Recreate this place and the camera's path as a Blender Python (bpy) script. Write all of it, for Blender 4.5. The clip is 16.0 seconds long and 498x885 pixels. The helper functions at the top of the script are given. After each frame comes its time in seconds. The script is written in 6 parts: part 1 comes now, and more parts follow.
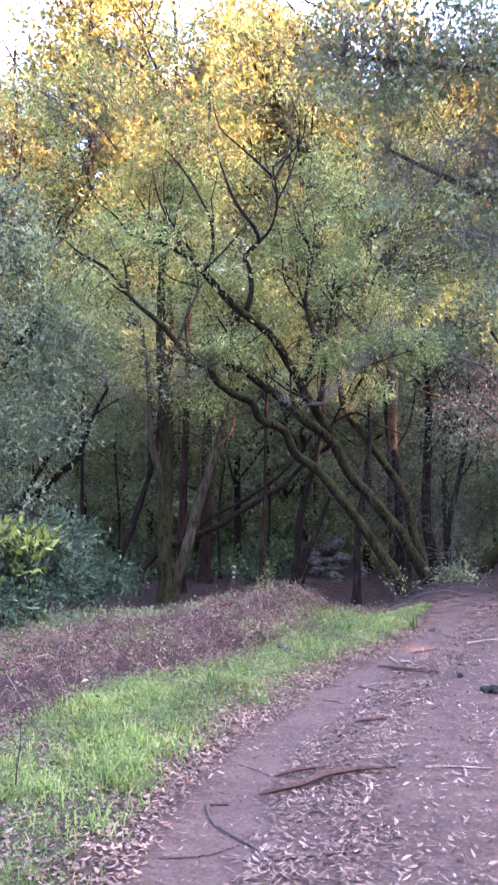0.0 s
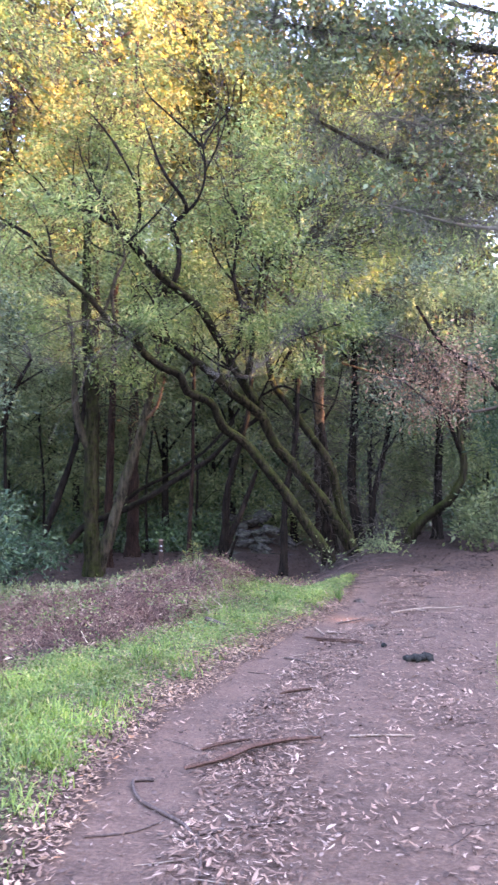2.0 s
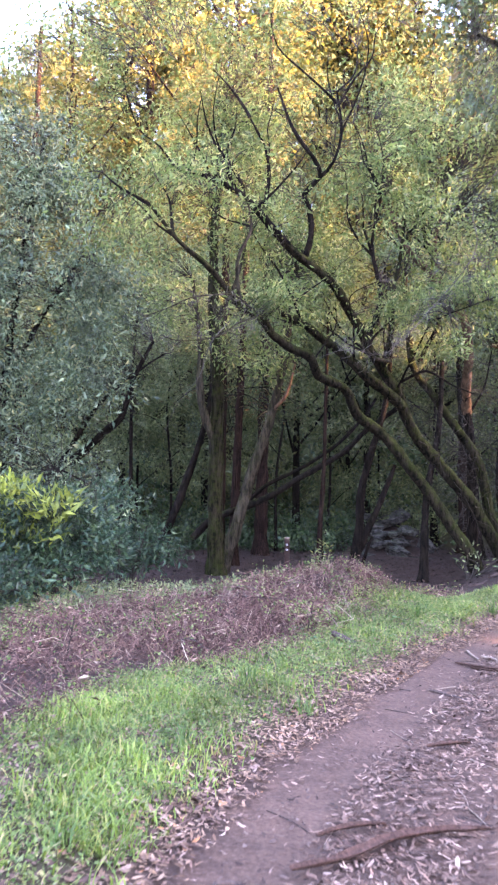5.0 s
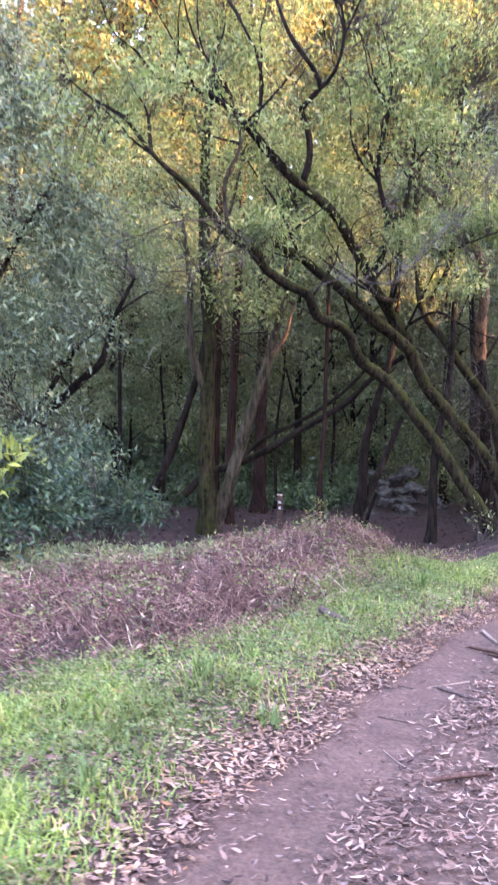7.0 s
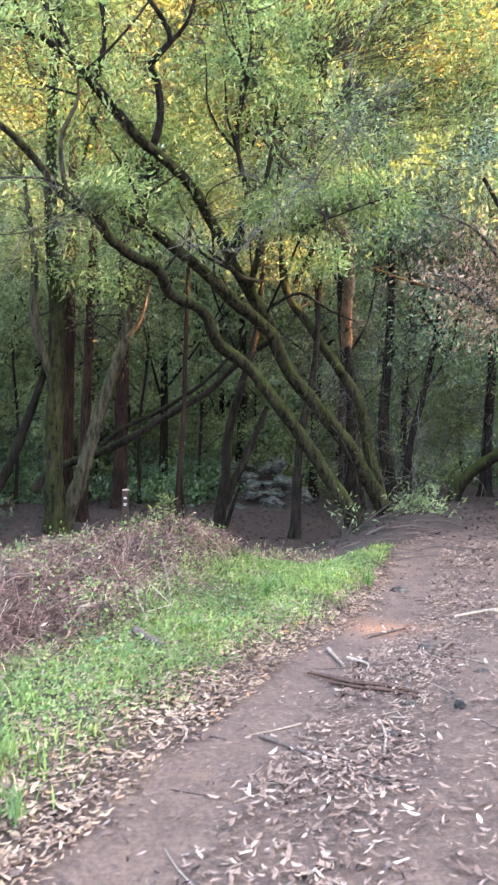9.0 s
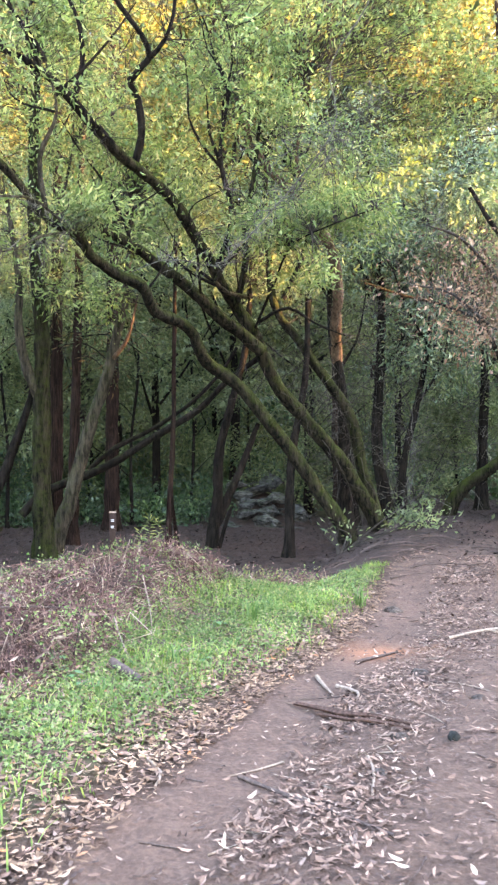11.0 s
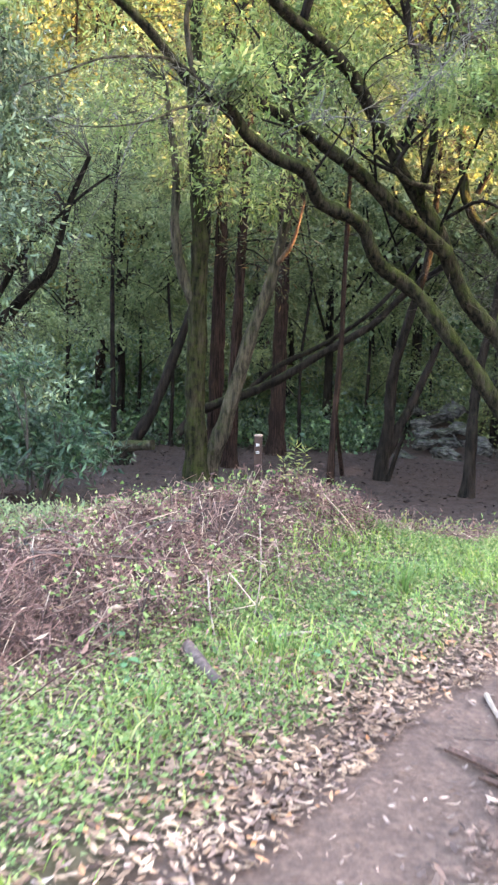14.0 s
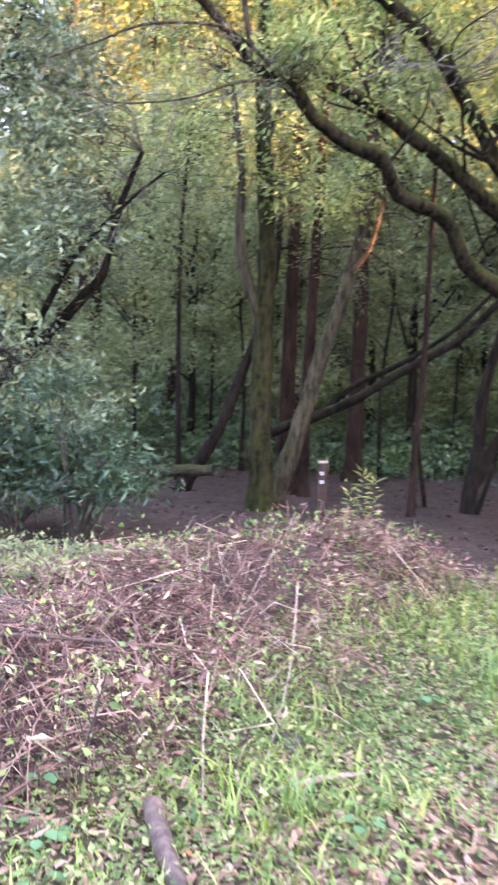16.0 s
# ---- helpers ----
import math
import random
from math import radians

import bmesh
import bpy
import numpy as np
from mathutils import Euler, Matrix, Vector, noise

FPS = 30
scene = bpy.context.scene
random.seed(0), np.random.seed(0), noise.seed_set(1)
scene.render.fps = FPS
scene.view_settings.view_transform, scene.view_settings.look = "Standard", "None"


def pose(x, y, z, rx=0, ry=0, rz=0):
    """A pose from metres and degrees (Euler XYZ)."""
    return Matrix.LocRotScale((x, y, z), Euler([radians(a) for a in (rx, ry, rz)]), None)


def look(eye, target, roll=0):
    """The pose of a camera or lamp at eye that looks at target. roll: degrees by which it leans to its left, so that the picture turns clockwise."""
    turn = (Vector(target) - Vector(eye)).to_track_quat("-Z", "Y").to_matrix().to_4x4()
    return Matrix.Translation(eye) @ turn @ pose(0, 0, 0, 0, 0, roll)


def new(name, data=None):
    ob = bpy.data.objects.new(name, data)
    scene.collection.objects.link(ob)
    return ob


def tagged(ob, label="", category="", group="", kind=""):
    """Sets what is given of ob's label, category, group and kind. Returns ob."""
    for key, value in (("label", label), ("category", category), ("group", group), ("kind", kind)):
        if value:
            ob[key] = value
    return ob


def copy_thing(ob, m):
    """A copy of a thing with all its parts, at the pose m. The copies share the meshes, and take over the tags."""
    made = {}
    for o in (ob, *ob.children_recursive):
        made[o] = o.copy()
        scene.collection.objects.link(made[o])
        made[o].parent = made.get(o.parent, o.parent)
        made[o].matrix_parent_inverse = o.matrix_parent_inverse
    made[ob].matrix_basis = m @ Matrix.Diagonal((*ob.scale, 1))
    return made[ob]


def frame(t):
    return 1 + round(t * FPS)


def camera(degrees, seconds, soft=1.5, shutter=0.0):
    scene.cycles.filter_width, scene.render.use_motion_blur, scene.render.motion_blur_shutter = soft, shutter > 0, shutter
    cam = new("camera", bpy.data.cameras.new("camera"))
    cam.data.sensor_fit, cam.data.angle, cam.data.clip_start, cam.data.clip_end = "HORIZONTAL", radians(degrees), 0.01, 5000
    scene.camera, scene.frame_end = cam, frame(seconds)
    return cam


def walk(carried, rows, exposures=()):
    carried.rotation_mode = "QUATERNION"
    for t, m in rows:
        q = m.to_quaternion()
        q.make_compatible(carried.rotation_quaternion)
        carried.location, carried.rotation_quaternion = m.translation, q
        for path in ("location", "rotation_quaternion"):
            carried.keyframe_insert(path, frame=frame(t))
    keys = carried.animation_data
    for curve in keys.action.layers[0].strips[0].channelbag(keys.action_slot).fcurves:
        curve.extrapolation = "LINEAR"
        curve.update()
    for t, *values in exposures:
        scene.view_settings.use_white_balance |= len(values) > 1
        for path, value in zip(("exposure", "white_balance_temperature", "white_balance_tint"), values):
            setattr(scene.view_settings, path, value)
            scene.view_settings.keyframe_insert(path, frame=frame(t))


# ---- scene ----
cam = camera(33.2, 16.0, 2.4, 0.7)
METRES, EYE, TILT, LEAN, TURN = 8.2, 1.70, 5.0, 0.0, 0.0
ROWS = [
    (0.0, 0.0, 0.0, 0.0, -0.0, 0.0, 0.0),
    (0.5, -0.0016, 0.0025, -0.0001, -0.49, -1.15, -0.19),
    (1.0, -0.001, 0.0043, -0.0001, -0.81, -1.69, -0.44),
    (1.5, 0.0005, 0.0049, 0.0002, -2.75, -1.72, -0.4),
    (2.0, 0.0014, 0.0082, 0.0005, -4.92, -1.86, -0.19),
    (2.5, 0.0013, 0.0154, -0.0033, -5.9, -2.59, 0.15),
    (3.0, 0.009, 0.0349, -0.0085, -2.93, -3.24, -0.14),
    (3.5, 0.0115, 0.070, -0.0140, 1.25, -2.75, -0.2),
    (6.0, 0.0232, 0.2981, -0.041, 4.58, -1.9, -0.63),
    (6.5, 0.0298, 0.344, -0.0478, 4.18, -3.42, -0.32),
    (7.0, 0.0409, 0.3897, -0.0584, 4.99, -4.85, -0.64),
    (7.5, 0.0547, 0.4349, -0.0663, 3.79, -7.1, -0.52),
    (8.0, 0.0714, 0.4797, -0.0713, 1.44, -7.72, -0.32),
    (8.5, 0.086, 0.5193, -0.0765, -2.32, -6.31, -1.88),
    (11.0, 0.113, 0.5709, -0.0795, -3.4, -3.96, 0.06),
    (11.5, 0.1131, 0.5967, -0.087, -0.29, -4.61, -0.21),
    (12.0, 0.1209, 0.6294, -0.0893, 1.55, -5.47, -0.59),
    (12.5, 0.1313, 0.6648, -0.0928, 2.34, -6.73, -0.7),
    (13.0, 0.1351, 0.7039, -0.1019, 3.09, -8.25, 0.26),
    (13.5, 0.1387, 0.7449, -0.1073, 6.64, -9.12, -0.24),
    (14.0, 0.1455, 0.7885, -0.1099, 9.31, -9.18, -0.89),
    (14.5, 0.1464, 0.8313, -0.1118, 9.8, -8.26, -1.39),
    (15.0, 0.1515, 0.8747, -0.118, 11.05, -7.56, -1.47),
    (15.5, 0.1492, 0.9225, -0.1267, 11.76, -7.43, -0.89),
    (16.0, 0.1452, 0.9635, -0.1318, 15.14, -7.66, -0.68),
]
# ---------------------------------------------------------------- world and sun
SUN_AZ, SUN_EL = math.atan2(0.95, -0.10), 14.0          # from +y towards +x
EXPOSURE = 5.15
walk(cam, [(t, pose(0, 0, EYE, TILT, LEAN, TURN) @ pose(METRES * x, METRES * y, METRES * z, 90 + pitch, roll, yaw)) for t, x, y, z, yaw, pitch, roll in ROWS],
     [(0.0, EXPOSURE + 0.04, 6400, 49), (1.5, EXPOSURE + 0.06, 6550, 43), (3.5, EXPOSURE + 0.12, 6700, 29), (6.0, EXPOSURE + 0.18, 6500, 51), (7.0, EXPOSURE + 0.27, 6700, 48), (8.5, EXPOSURE + 0.42, 7300, 20), (11.0, EXPOSURE + 0.47, 7300, 21), (12.5, EXPOSURE + 0.5, 7300, 24), (13.5, EXPOSURE + 0.54, 7300, 18), (15.0, EXPOSURE + 0.62, 7250, 37), (16.0, EXPOSURE + 0.68, 7250, 39)])
world = bpy.data.worlds.new("world")
scene.world = world
world.use_nodes = True
wn = world.node_tree.nodes
sky = wn.new("ShaderNodeTexSky")
sky.sky_type, sky.sun_disc = "NISHITA", False
sky.sun_elevation, sky.sun_rotation = radians(SUN_EL), SUN_AZ
world.node_tree.links.new(sky.outputs[0], wn["Background"].inputs[0])
wn["Background"].inputs[1].default_value = 0.11
sun = new("sun", bpy.data.lights.new("sun", "SUN"))
sun.data.energy, sun.data.angle, sun.data.color = 2.3, radians(0.6), (1.0, 0.66, 0.30)
sun_way = Vector((math.sin(SUN_AZ) * math.cos(radians(SUN_EL)), math.cos(SUN_AZ) * math.cos(radians(SUN_EL)), math.sin(radians(SUN_EL))))
sun.matrix_world = look((60, 0, 60), Vector((60, 0, 60)) - sun_way)

rng = np.random.default_rng(7)


# ---------------------------------------------------------------- materials
def nodes(name):
    m = bpy.data.materials.new(name)
    m.use_nodes = True
    t = m.node_tree
    return m, t, t.nodes["Principled BSDF"]


def add(t, kind, **values):
    n = t.nodes.new(kind)
    for k, v in values.items():
        n.inputs[k].default_value = v
    return n


def ramp(t, source, stops):
    r = t.nodes.new("ShaderNodeValToRGB")
    e = r.color_ramp.elements
    while len(e) < len(stops):
        e.new(0.5)
    for el, (p, c) in zip(e, stops):
        el.position, el.color = p, (*c, 1)
    t.links.new(source, r.inputs[0])
    return r


def mixed(t, fac, a, b, mode="MIX"):
    n = t.nodes.new("ShaderNodeMix")
    n.data_type, n.blend_type = "RGBA", mode
    for s, v in ((0, fac), (6, a), (7, b)):
        if isinstance(v, (int, float)):
            n.inputs[s].default_value = v
        elif isinstance(v, tuple):
            n.inputs[s].default_value = (*v, 1)
        else:
            t.links.new(v, n.inputs[s])
    return n.outputs[2]


def bumped(t, b, height, strength, distance):
    n = add(t, "ShaderNodeBump", Strength=strength, Distance=distance)
    t.links.new(height, n.inputs["Height"])
    t.links.new(n.outputs[0], b.inputs["Normal"])


def coords(t, scale=(1, 1, 1)):
    c = t.nodes.new("ShaderNodeTexCoord")
    m = t.nodes.new("ShaderNodeMapping")
    m.inputs["Scale"].default_value = scale
    t.links.new(c.outputs["Object"], m.inputs[0])
    return m.outputs[0]


def noised(t, vec, scale, detail=5.0, rough=0.6):
    n = add(t, "ShaderNodeTexNoise", Scale=scale, Detail=detail, Roughness=rough)
    t.links.new(vec, n.inputs["Vector"])
    return n.outputs[0]


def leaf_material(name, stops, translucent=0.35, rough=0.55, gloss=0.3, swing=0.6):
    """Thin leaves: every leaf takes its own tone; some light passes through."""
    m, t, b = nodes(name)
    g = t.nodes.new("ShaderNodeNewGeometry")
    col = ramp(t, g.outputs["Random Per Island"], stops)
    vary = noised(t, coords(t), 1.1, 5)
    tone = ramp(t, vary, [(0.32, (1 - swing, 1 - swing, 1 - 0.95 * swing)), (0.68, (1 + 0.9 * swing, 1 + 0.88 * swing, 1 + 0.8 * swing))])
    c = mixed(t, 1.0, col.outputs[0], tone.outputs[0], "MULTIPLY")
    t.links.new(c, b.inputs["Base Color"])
    b.inputs["Roughness"].default_value = rough
    b.inputs["Specular IOR Level"].default_value = gloss
    tr = t.nodes.new("ShaderNodeBsdfTranslucent")
    warm = mixed(t, 1.0, c, (1.2, 1.12, 0.62), "MULTIPLY")
    t.links.new(warm, tr.inputs[0])
    mx = t.nodes.new("ShaderNodeMixShader")
    mx.inputs[0].default_value = translucent
    t.links.new(b.outputs[0], mx.inputs[1])
    t.links.new(tr.outputs[0], mx.inputs[2])
    t.links.new(mx.outputs[0], t.nodes["Material Output"].inputs[0])
    return m


def bark_material(name, dark, light, moss=0.0, stretch=(9, 9, 1.6), moss_colour=(0.034, 0.044, 0.009)):
    m, t, b = nodes(name)
    v = coords(t, stretch)
    n = noised(t, v, 1.6, 8, 0.7)
    col = ramp(t, n, [(0.4, dark), (0.62, light)]).outputs[0]
    big = noised(t, coords(t), 1.3, 4)
    col = mixed(t, 1.0, col, ramp(t, big, [(0.3, (0.6, 0.6, 0.6)), (0.7, (1.15, 1.1, 1.05))]).outputs[0], "MULTIPLY")
    if moss:
        patch = noised(t, coords(t), 7.0, 8, 0.75)
        g = t.nodes.new("ShaderNodeNewGeometry")
        sep = t.nodes.new("ShaderNodeSeparateXYZ")
        t.links.new(g.outputs["Normal"], sep.inputs[0])
        top = t.nodes.new("ShaderNodeMath")
        top.operation = "MULTIPLY_ADD"
        t.links.new(sep.outputs[2], top.inputs[0])
        top.inputs[1].default_value = 0.24
        t.links.new(patch, top.inputs[2])
        mask = ramp(t, top.outputs[0], [(0.66 - 0.24 * moss, (0, 0, 0)), (0.98 - 0.24 * moss, (0.9, 0.9, 0.9))]).outputs[0]
        col = mixed(t, mask, col, moss_colour)
    t.links.new(col, b.inputs["Base Color"])
    b.inputs["Roughness"].default_value = 0.92
    b.inputs["Specular IOR Level"].default_value = 0.04
    bumped(t, b, mixed(t, 0.4, n, noised(t, v, 6.0, 6)), 1.0, 0.09)
    return m


def island_material(name, stops, rough=0.8, grain=60.0):
    m, t, b = nodes(name)
    g = t.nodes.new("ShaderNodeNewGeometry")
    col = ramp(t, g.outputs["Random Per Island"], stops)
    n = noised(t, coords(t), grain, 4)
    c = mixed(t, 1.0, col.outputs[0], ramp(t, n, [(0.3, (0.72, 0.7, 0.68)), (0.7, (1.12, 1.12, 1.12))]).outputs[0], "MULTIPLY")
    broad = noised(t, coords(t), 2.2, 4)
    c = mixed(t, 1.0, c, ramp(t, broad, [(0.34, (0.62, 0.6, 0.6)), (0.66, (1.3, 1.3, 1.25))]).outputs[0], "MULTIPLY")
    t.links.new(c, b.inputs["Base Color"])
    b.inputs["Roughness"].default_value = rough
    b.inputs["Specular IOR Level"].default_value = 0.12
    return m


def wood_material(name, dark, light, scale=(30, 30, 4)):
    m, t, b = nodes(name)
    n = noised(t, coords(t, scale), 1.5, 7, 0.65)
    t.links.new(ramp(t, n, [(0.3, dark), (0.7, light)]).outputs[0], b.inputs["Base Color"])
    b.inputs["Roughness"].default_value = 0.85
    b.inputs["Specular IOR Level"].default_value = 0.15
    bumped(t, b, n, 0.7, 0.006)
    return m


def ground_material():
    """Trampled mauve-brown soil on the trail, shade-darkened leaf mould elsewhere, an orange patch, olive on the
    slopes.
    """
    m, t, b = nodes("soil")
    v = coords(t)
    fine, mid, big = noised(t, v, 38, 8, 0.7), noised(t, v, 5.5, 6, 0.65), noised(t, v, 0.8, 4, 0.6)
    soil = ramp(t, fine, [(0.28, (0.056, 0.035, 0.026)), (0.55, (0.105, 0.068, 0.05)), (0.8, (0.16, 0.108, 0.081))]).outputs[0]
    soil = mixed(t, 1.0, soil, ramp(t, mid, [(0.3, (0.74, 0.72, 0.72)), (0.7, (1.15, 1.12, 1.1))]).outputs[0], "MULTIPLY")
    soil = mixed(t, 1.0, soil, ramp(t, big, [(0.35, (0.86, 0.85, 0.86)), (0.65, (1.1, 1.08, 1.08))]).outputs[0], "MULTIPLY")
    # leaf mould, its colour lowered to carry some of the wood's shade
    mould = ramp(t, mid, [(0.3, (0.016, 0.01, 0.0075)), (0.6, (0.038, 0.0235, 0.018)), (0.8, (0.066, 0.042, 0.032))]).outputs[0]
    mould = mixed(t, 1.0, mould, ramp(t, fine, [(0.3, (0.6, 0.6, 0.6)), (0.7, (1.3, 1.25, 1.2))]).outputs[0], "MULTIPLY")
    green = ramp(t, mid, [(0.3, (0.032, 0.042, 0.016)), (0.7, (0.085, 0.105, 0.035))]).outputs[0]

    def layer(name):
        a = t.nodes.new("ShaderNodeAttribute")
        a.attribute_name = name
        return a.outputs["Fac"]
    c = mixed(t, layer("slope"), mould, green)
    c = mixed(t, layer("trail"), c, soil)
    # orange-brown tone for one ragged patch on the trail
    orange_patch = ramp(t, fine, [(0.3, (0.19, 0.075, 0.035)), (0.7, (0.31, 0.14, 0.075))]).outputs[0]
    c = mixed(t, layer("orange_patch"), c, orange_patch)
    t.links.new(c, b.inputs["Base Color"])
    b.inputs["Roughness"].default_value = 0.95
    b.inputs["Specular IOR Level"].default_value = 0.15
    h = mixed(t, 0.35, fine, mid)
    bumped(t, b, h, 0.8, 0.03)
    return m


SOIL = ground_material()
# mossy, plain and redwood bark: the wood's deep shade is put into these colours
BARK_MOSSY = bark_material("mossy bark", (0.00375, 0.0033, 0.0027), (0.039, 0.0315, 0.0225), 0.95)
BARK_SHADED = bark_material("shade-darkened bark", (0.005376, 0.00448, 0.004032), (0.02509, 0.01971, 0.01613), 0.2)
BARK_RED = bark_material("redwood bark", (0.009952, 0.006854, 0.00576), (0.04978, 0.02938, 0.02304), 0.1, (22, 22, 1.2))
BARK_GREY = bark_material("grey bark", (0.0168, 0.014, 0.0112), (0.084, 0.07, 0.0504), 0.7)
BARK_PALE = bark_material("smooth tan bark", (0.0553, 0.03594, 0.0235), (0.1936, 0.1244, 0.08294), 0.1)
TWIG = island_material("twig bark", [(0.0, (0.0144, 0.0112, 0.0096)), (1.0, (0.064, 0.052, 0.0424))])
TWIG_PALE = island_material("lichen twig", [(0.0, (0.035, 0.032, 0.027)), (1.0, (0.15, 0.14, 0.12))])
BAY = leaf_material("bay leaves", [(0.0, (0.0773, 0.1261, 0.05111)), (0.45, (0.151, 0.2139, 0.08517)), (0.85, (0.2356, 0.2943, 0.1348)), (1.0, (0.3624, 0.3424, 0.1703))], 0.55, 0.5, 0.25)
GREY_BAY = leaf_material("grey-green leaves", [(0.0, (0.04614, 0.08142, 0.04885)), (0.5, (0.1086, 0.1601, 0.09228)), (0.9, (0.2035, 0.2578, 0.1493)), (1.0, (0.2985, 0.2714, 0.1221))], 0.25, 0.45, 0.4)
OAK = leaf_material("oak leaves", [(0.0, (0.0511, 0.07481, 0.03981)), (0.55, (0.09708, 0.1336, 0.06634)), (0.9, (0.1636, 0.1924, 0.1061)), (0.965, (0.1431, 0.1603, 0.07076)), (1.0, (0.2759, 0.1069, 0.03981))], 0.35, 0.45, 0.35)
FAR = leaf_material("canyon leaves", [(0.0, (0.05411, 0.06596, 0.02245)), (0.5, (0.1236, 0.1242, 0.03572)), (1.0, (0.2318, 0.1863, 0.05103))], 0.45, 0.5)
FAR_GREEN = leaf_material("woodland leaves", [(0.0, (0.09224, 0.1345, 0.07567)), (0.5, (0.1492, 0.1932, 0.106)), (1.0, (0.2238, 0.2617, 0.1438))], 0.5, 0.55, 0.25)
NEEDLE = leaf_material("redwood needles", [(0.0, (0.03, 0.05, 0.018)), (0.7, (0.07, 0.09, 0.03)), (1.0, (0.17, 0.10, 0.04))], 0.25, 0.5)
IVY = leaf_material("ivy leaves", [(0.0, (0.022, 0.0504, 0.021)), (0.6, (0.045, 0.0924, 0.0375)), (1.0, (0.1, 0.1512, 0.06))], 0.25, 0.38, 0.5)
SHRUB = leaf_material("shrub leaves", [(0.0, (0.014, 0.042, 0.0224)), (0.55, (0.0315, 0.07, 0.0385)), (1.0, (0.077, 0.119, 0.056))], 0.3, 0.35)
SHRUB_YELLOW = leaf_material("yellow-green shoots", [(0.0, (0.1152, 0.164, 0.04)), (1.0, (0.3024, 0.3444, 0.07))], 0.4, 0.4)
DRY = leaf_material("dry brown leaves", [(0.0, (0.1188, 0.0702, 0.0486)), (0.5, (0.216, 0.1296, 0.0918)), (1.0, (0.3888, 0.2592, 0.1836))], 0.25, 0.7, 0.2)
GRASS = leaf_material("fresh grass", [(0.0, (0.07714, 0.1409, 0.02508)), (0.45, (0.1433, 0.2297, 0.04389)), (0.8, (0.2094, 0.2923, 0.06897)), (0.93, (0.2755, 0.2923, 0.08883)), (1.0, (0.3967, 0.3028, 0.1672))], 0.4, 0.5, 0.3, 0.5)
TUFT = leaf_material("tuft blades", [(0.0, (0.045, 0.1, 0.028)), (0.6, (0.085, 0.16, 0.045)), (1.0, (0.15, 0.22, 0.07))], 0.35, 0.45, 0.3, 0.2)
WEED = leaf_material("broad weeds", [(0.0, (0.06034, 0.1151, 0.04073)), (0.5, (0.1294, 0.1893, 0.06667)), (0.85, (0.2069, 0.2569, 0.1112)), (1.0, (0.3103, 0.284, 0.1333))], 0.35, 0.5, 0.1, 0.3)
LITTER = island_material("fallen leaves", [(0.0, (0.0506, 0.03036, 0.02226)), (0.35, (0.1265, 0.07691, 0.0587)), (0.75, (0.2024, 0.1296, 0.09715)), (0.93, (0.2834, 0.1923, 0.1498)), (1.0, (0.3643, 0.2682, 0.2125))], 0.75)
LITTER_WARM = island_material("fresh fallen leaves", [(0.0, (0.1176, 0.06813, 0.04339)), (0.5, (0.2176, 0.1373, 0.08868)), (0.93, (0.3294, 0.2253, 0.1541)), (1.0, (0.3176, 0.1318, 0.05302))], 0.7)
# leaf litter with the shade under the trees put into its colour
LITTER_SHADED = island_material("shade-darkened leaves", [(0.0, (0.01142, 0.007616, 0.006664)), (0.6, (0.03237, 0.0219, 0.01904)), (1.0, (0.07616, 0.05141, 0.04379))], 0.8)
CRUMBS = island_material("leaf crumbs", [(0.0, (0.035, 0.022, 0.018)), (0.6, (0.09, 0.06, 0.05)), (1.0, (0.2, 0.145, 0.12))], 0.8)
BRACKEN = island_material("dead bracken stems", [(0.0, (0.0499, 0.02642, 0.02249)), (0.5, (0.1441, 0.07809, 0.06523)), (0.82, (0.2606, 0.1608, 0.1294)), (0.95, (0.3326, 0.2297, 0.1687)), (1.0, (0.51, 0.4134, 0.3149))], 0.85)
STICK = wood_material("dead stick", (0.034, 0.02244, 0.01836), (0.1088, 0.0748, 0.0612))
STICK_PALE = wood_material("pale stick", (0.136, 0.0952, 0.068), (0.2856, 0.2176, 0.17))
STRIP = wood_material("bark strip", (0.0238, 0.0136, 0.0102), (0.102, 0.0544, 0.03944), (40, 40, 5))
POST = wood_material("weathered post", (0.015, 0.008, 0.006), (0.04, 0.0225, 0.0165))
STONE = bark_material("creek rock", (0.02037, 0.01935, 0.01833), (0.1222, 0.1171, 0.112), 0.2, (4, 4, 9), (0.04753, 0.0611, 0.02716))
TRAIL_STONE = bark_material("trail stone", (0.05, 0.04, 0.034), (0.15, 0.125, 0.11), 0.0, (6, 6, 6))
PLATE, pt, pb = nodes("marker plate")
pb.inputs["Base Color"].default_value, pb.inputs["Roughness"].default_value = (0.3, 0.29, 0.28, 1), 0.5
INK, it, ib = nodes("marker ink")
ib.inputs["Base Color"].default_value, ib.inputs["Roughness"].default_value = (0.05, 0.035, 0.03, 1), 0.6
DUNG, dt, db = nodes("dark dung")
dn = noised(dt, coords(dt), 40, 6)
dt.links.new(ramp(dt, dn, [(0.3, (0.008, 0.009, 0.008)), (0.75, (0.035, 0.034, 0.03))]).outputs[0], db.inputs["Base Color"])
db.inputs["Roughness"].default_value = 0.9
db.inputs["Specular IOR Level"].default_value = 0.08


# ---------------------------------------------------------------- ground form
EDGE = ((-60, -0.9), (0, -0.75), (3, -0.7), (4.2, -0.62), (5.3, -0.44), (6.5, -0.13), (7.9, 0.42), (9.1, 0.93), (10.0, 1.3), (10.7, 1.74), (11.8, 2.25), (13.1, 2.68), (15, 3.3), (18, 5.2), (22, 7.6), (40, 17))
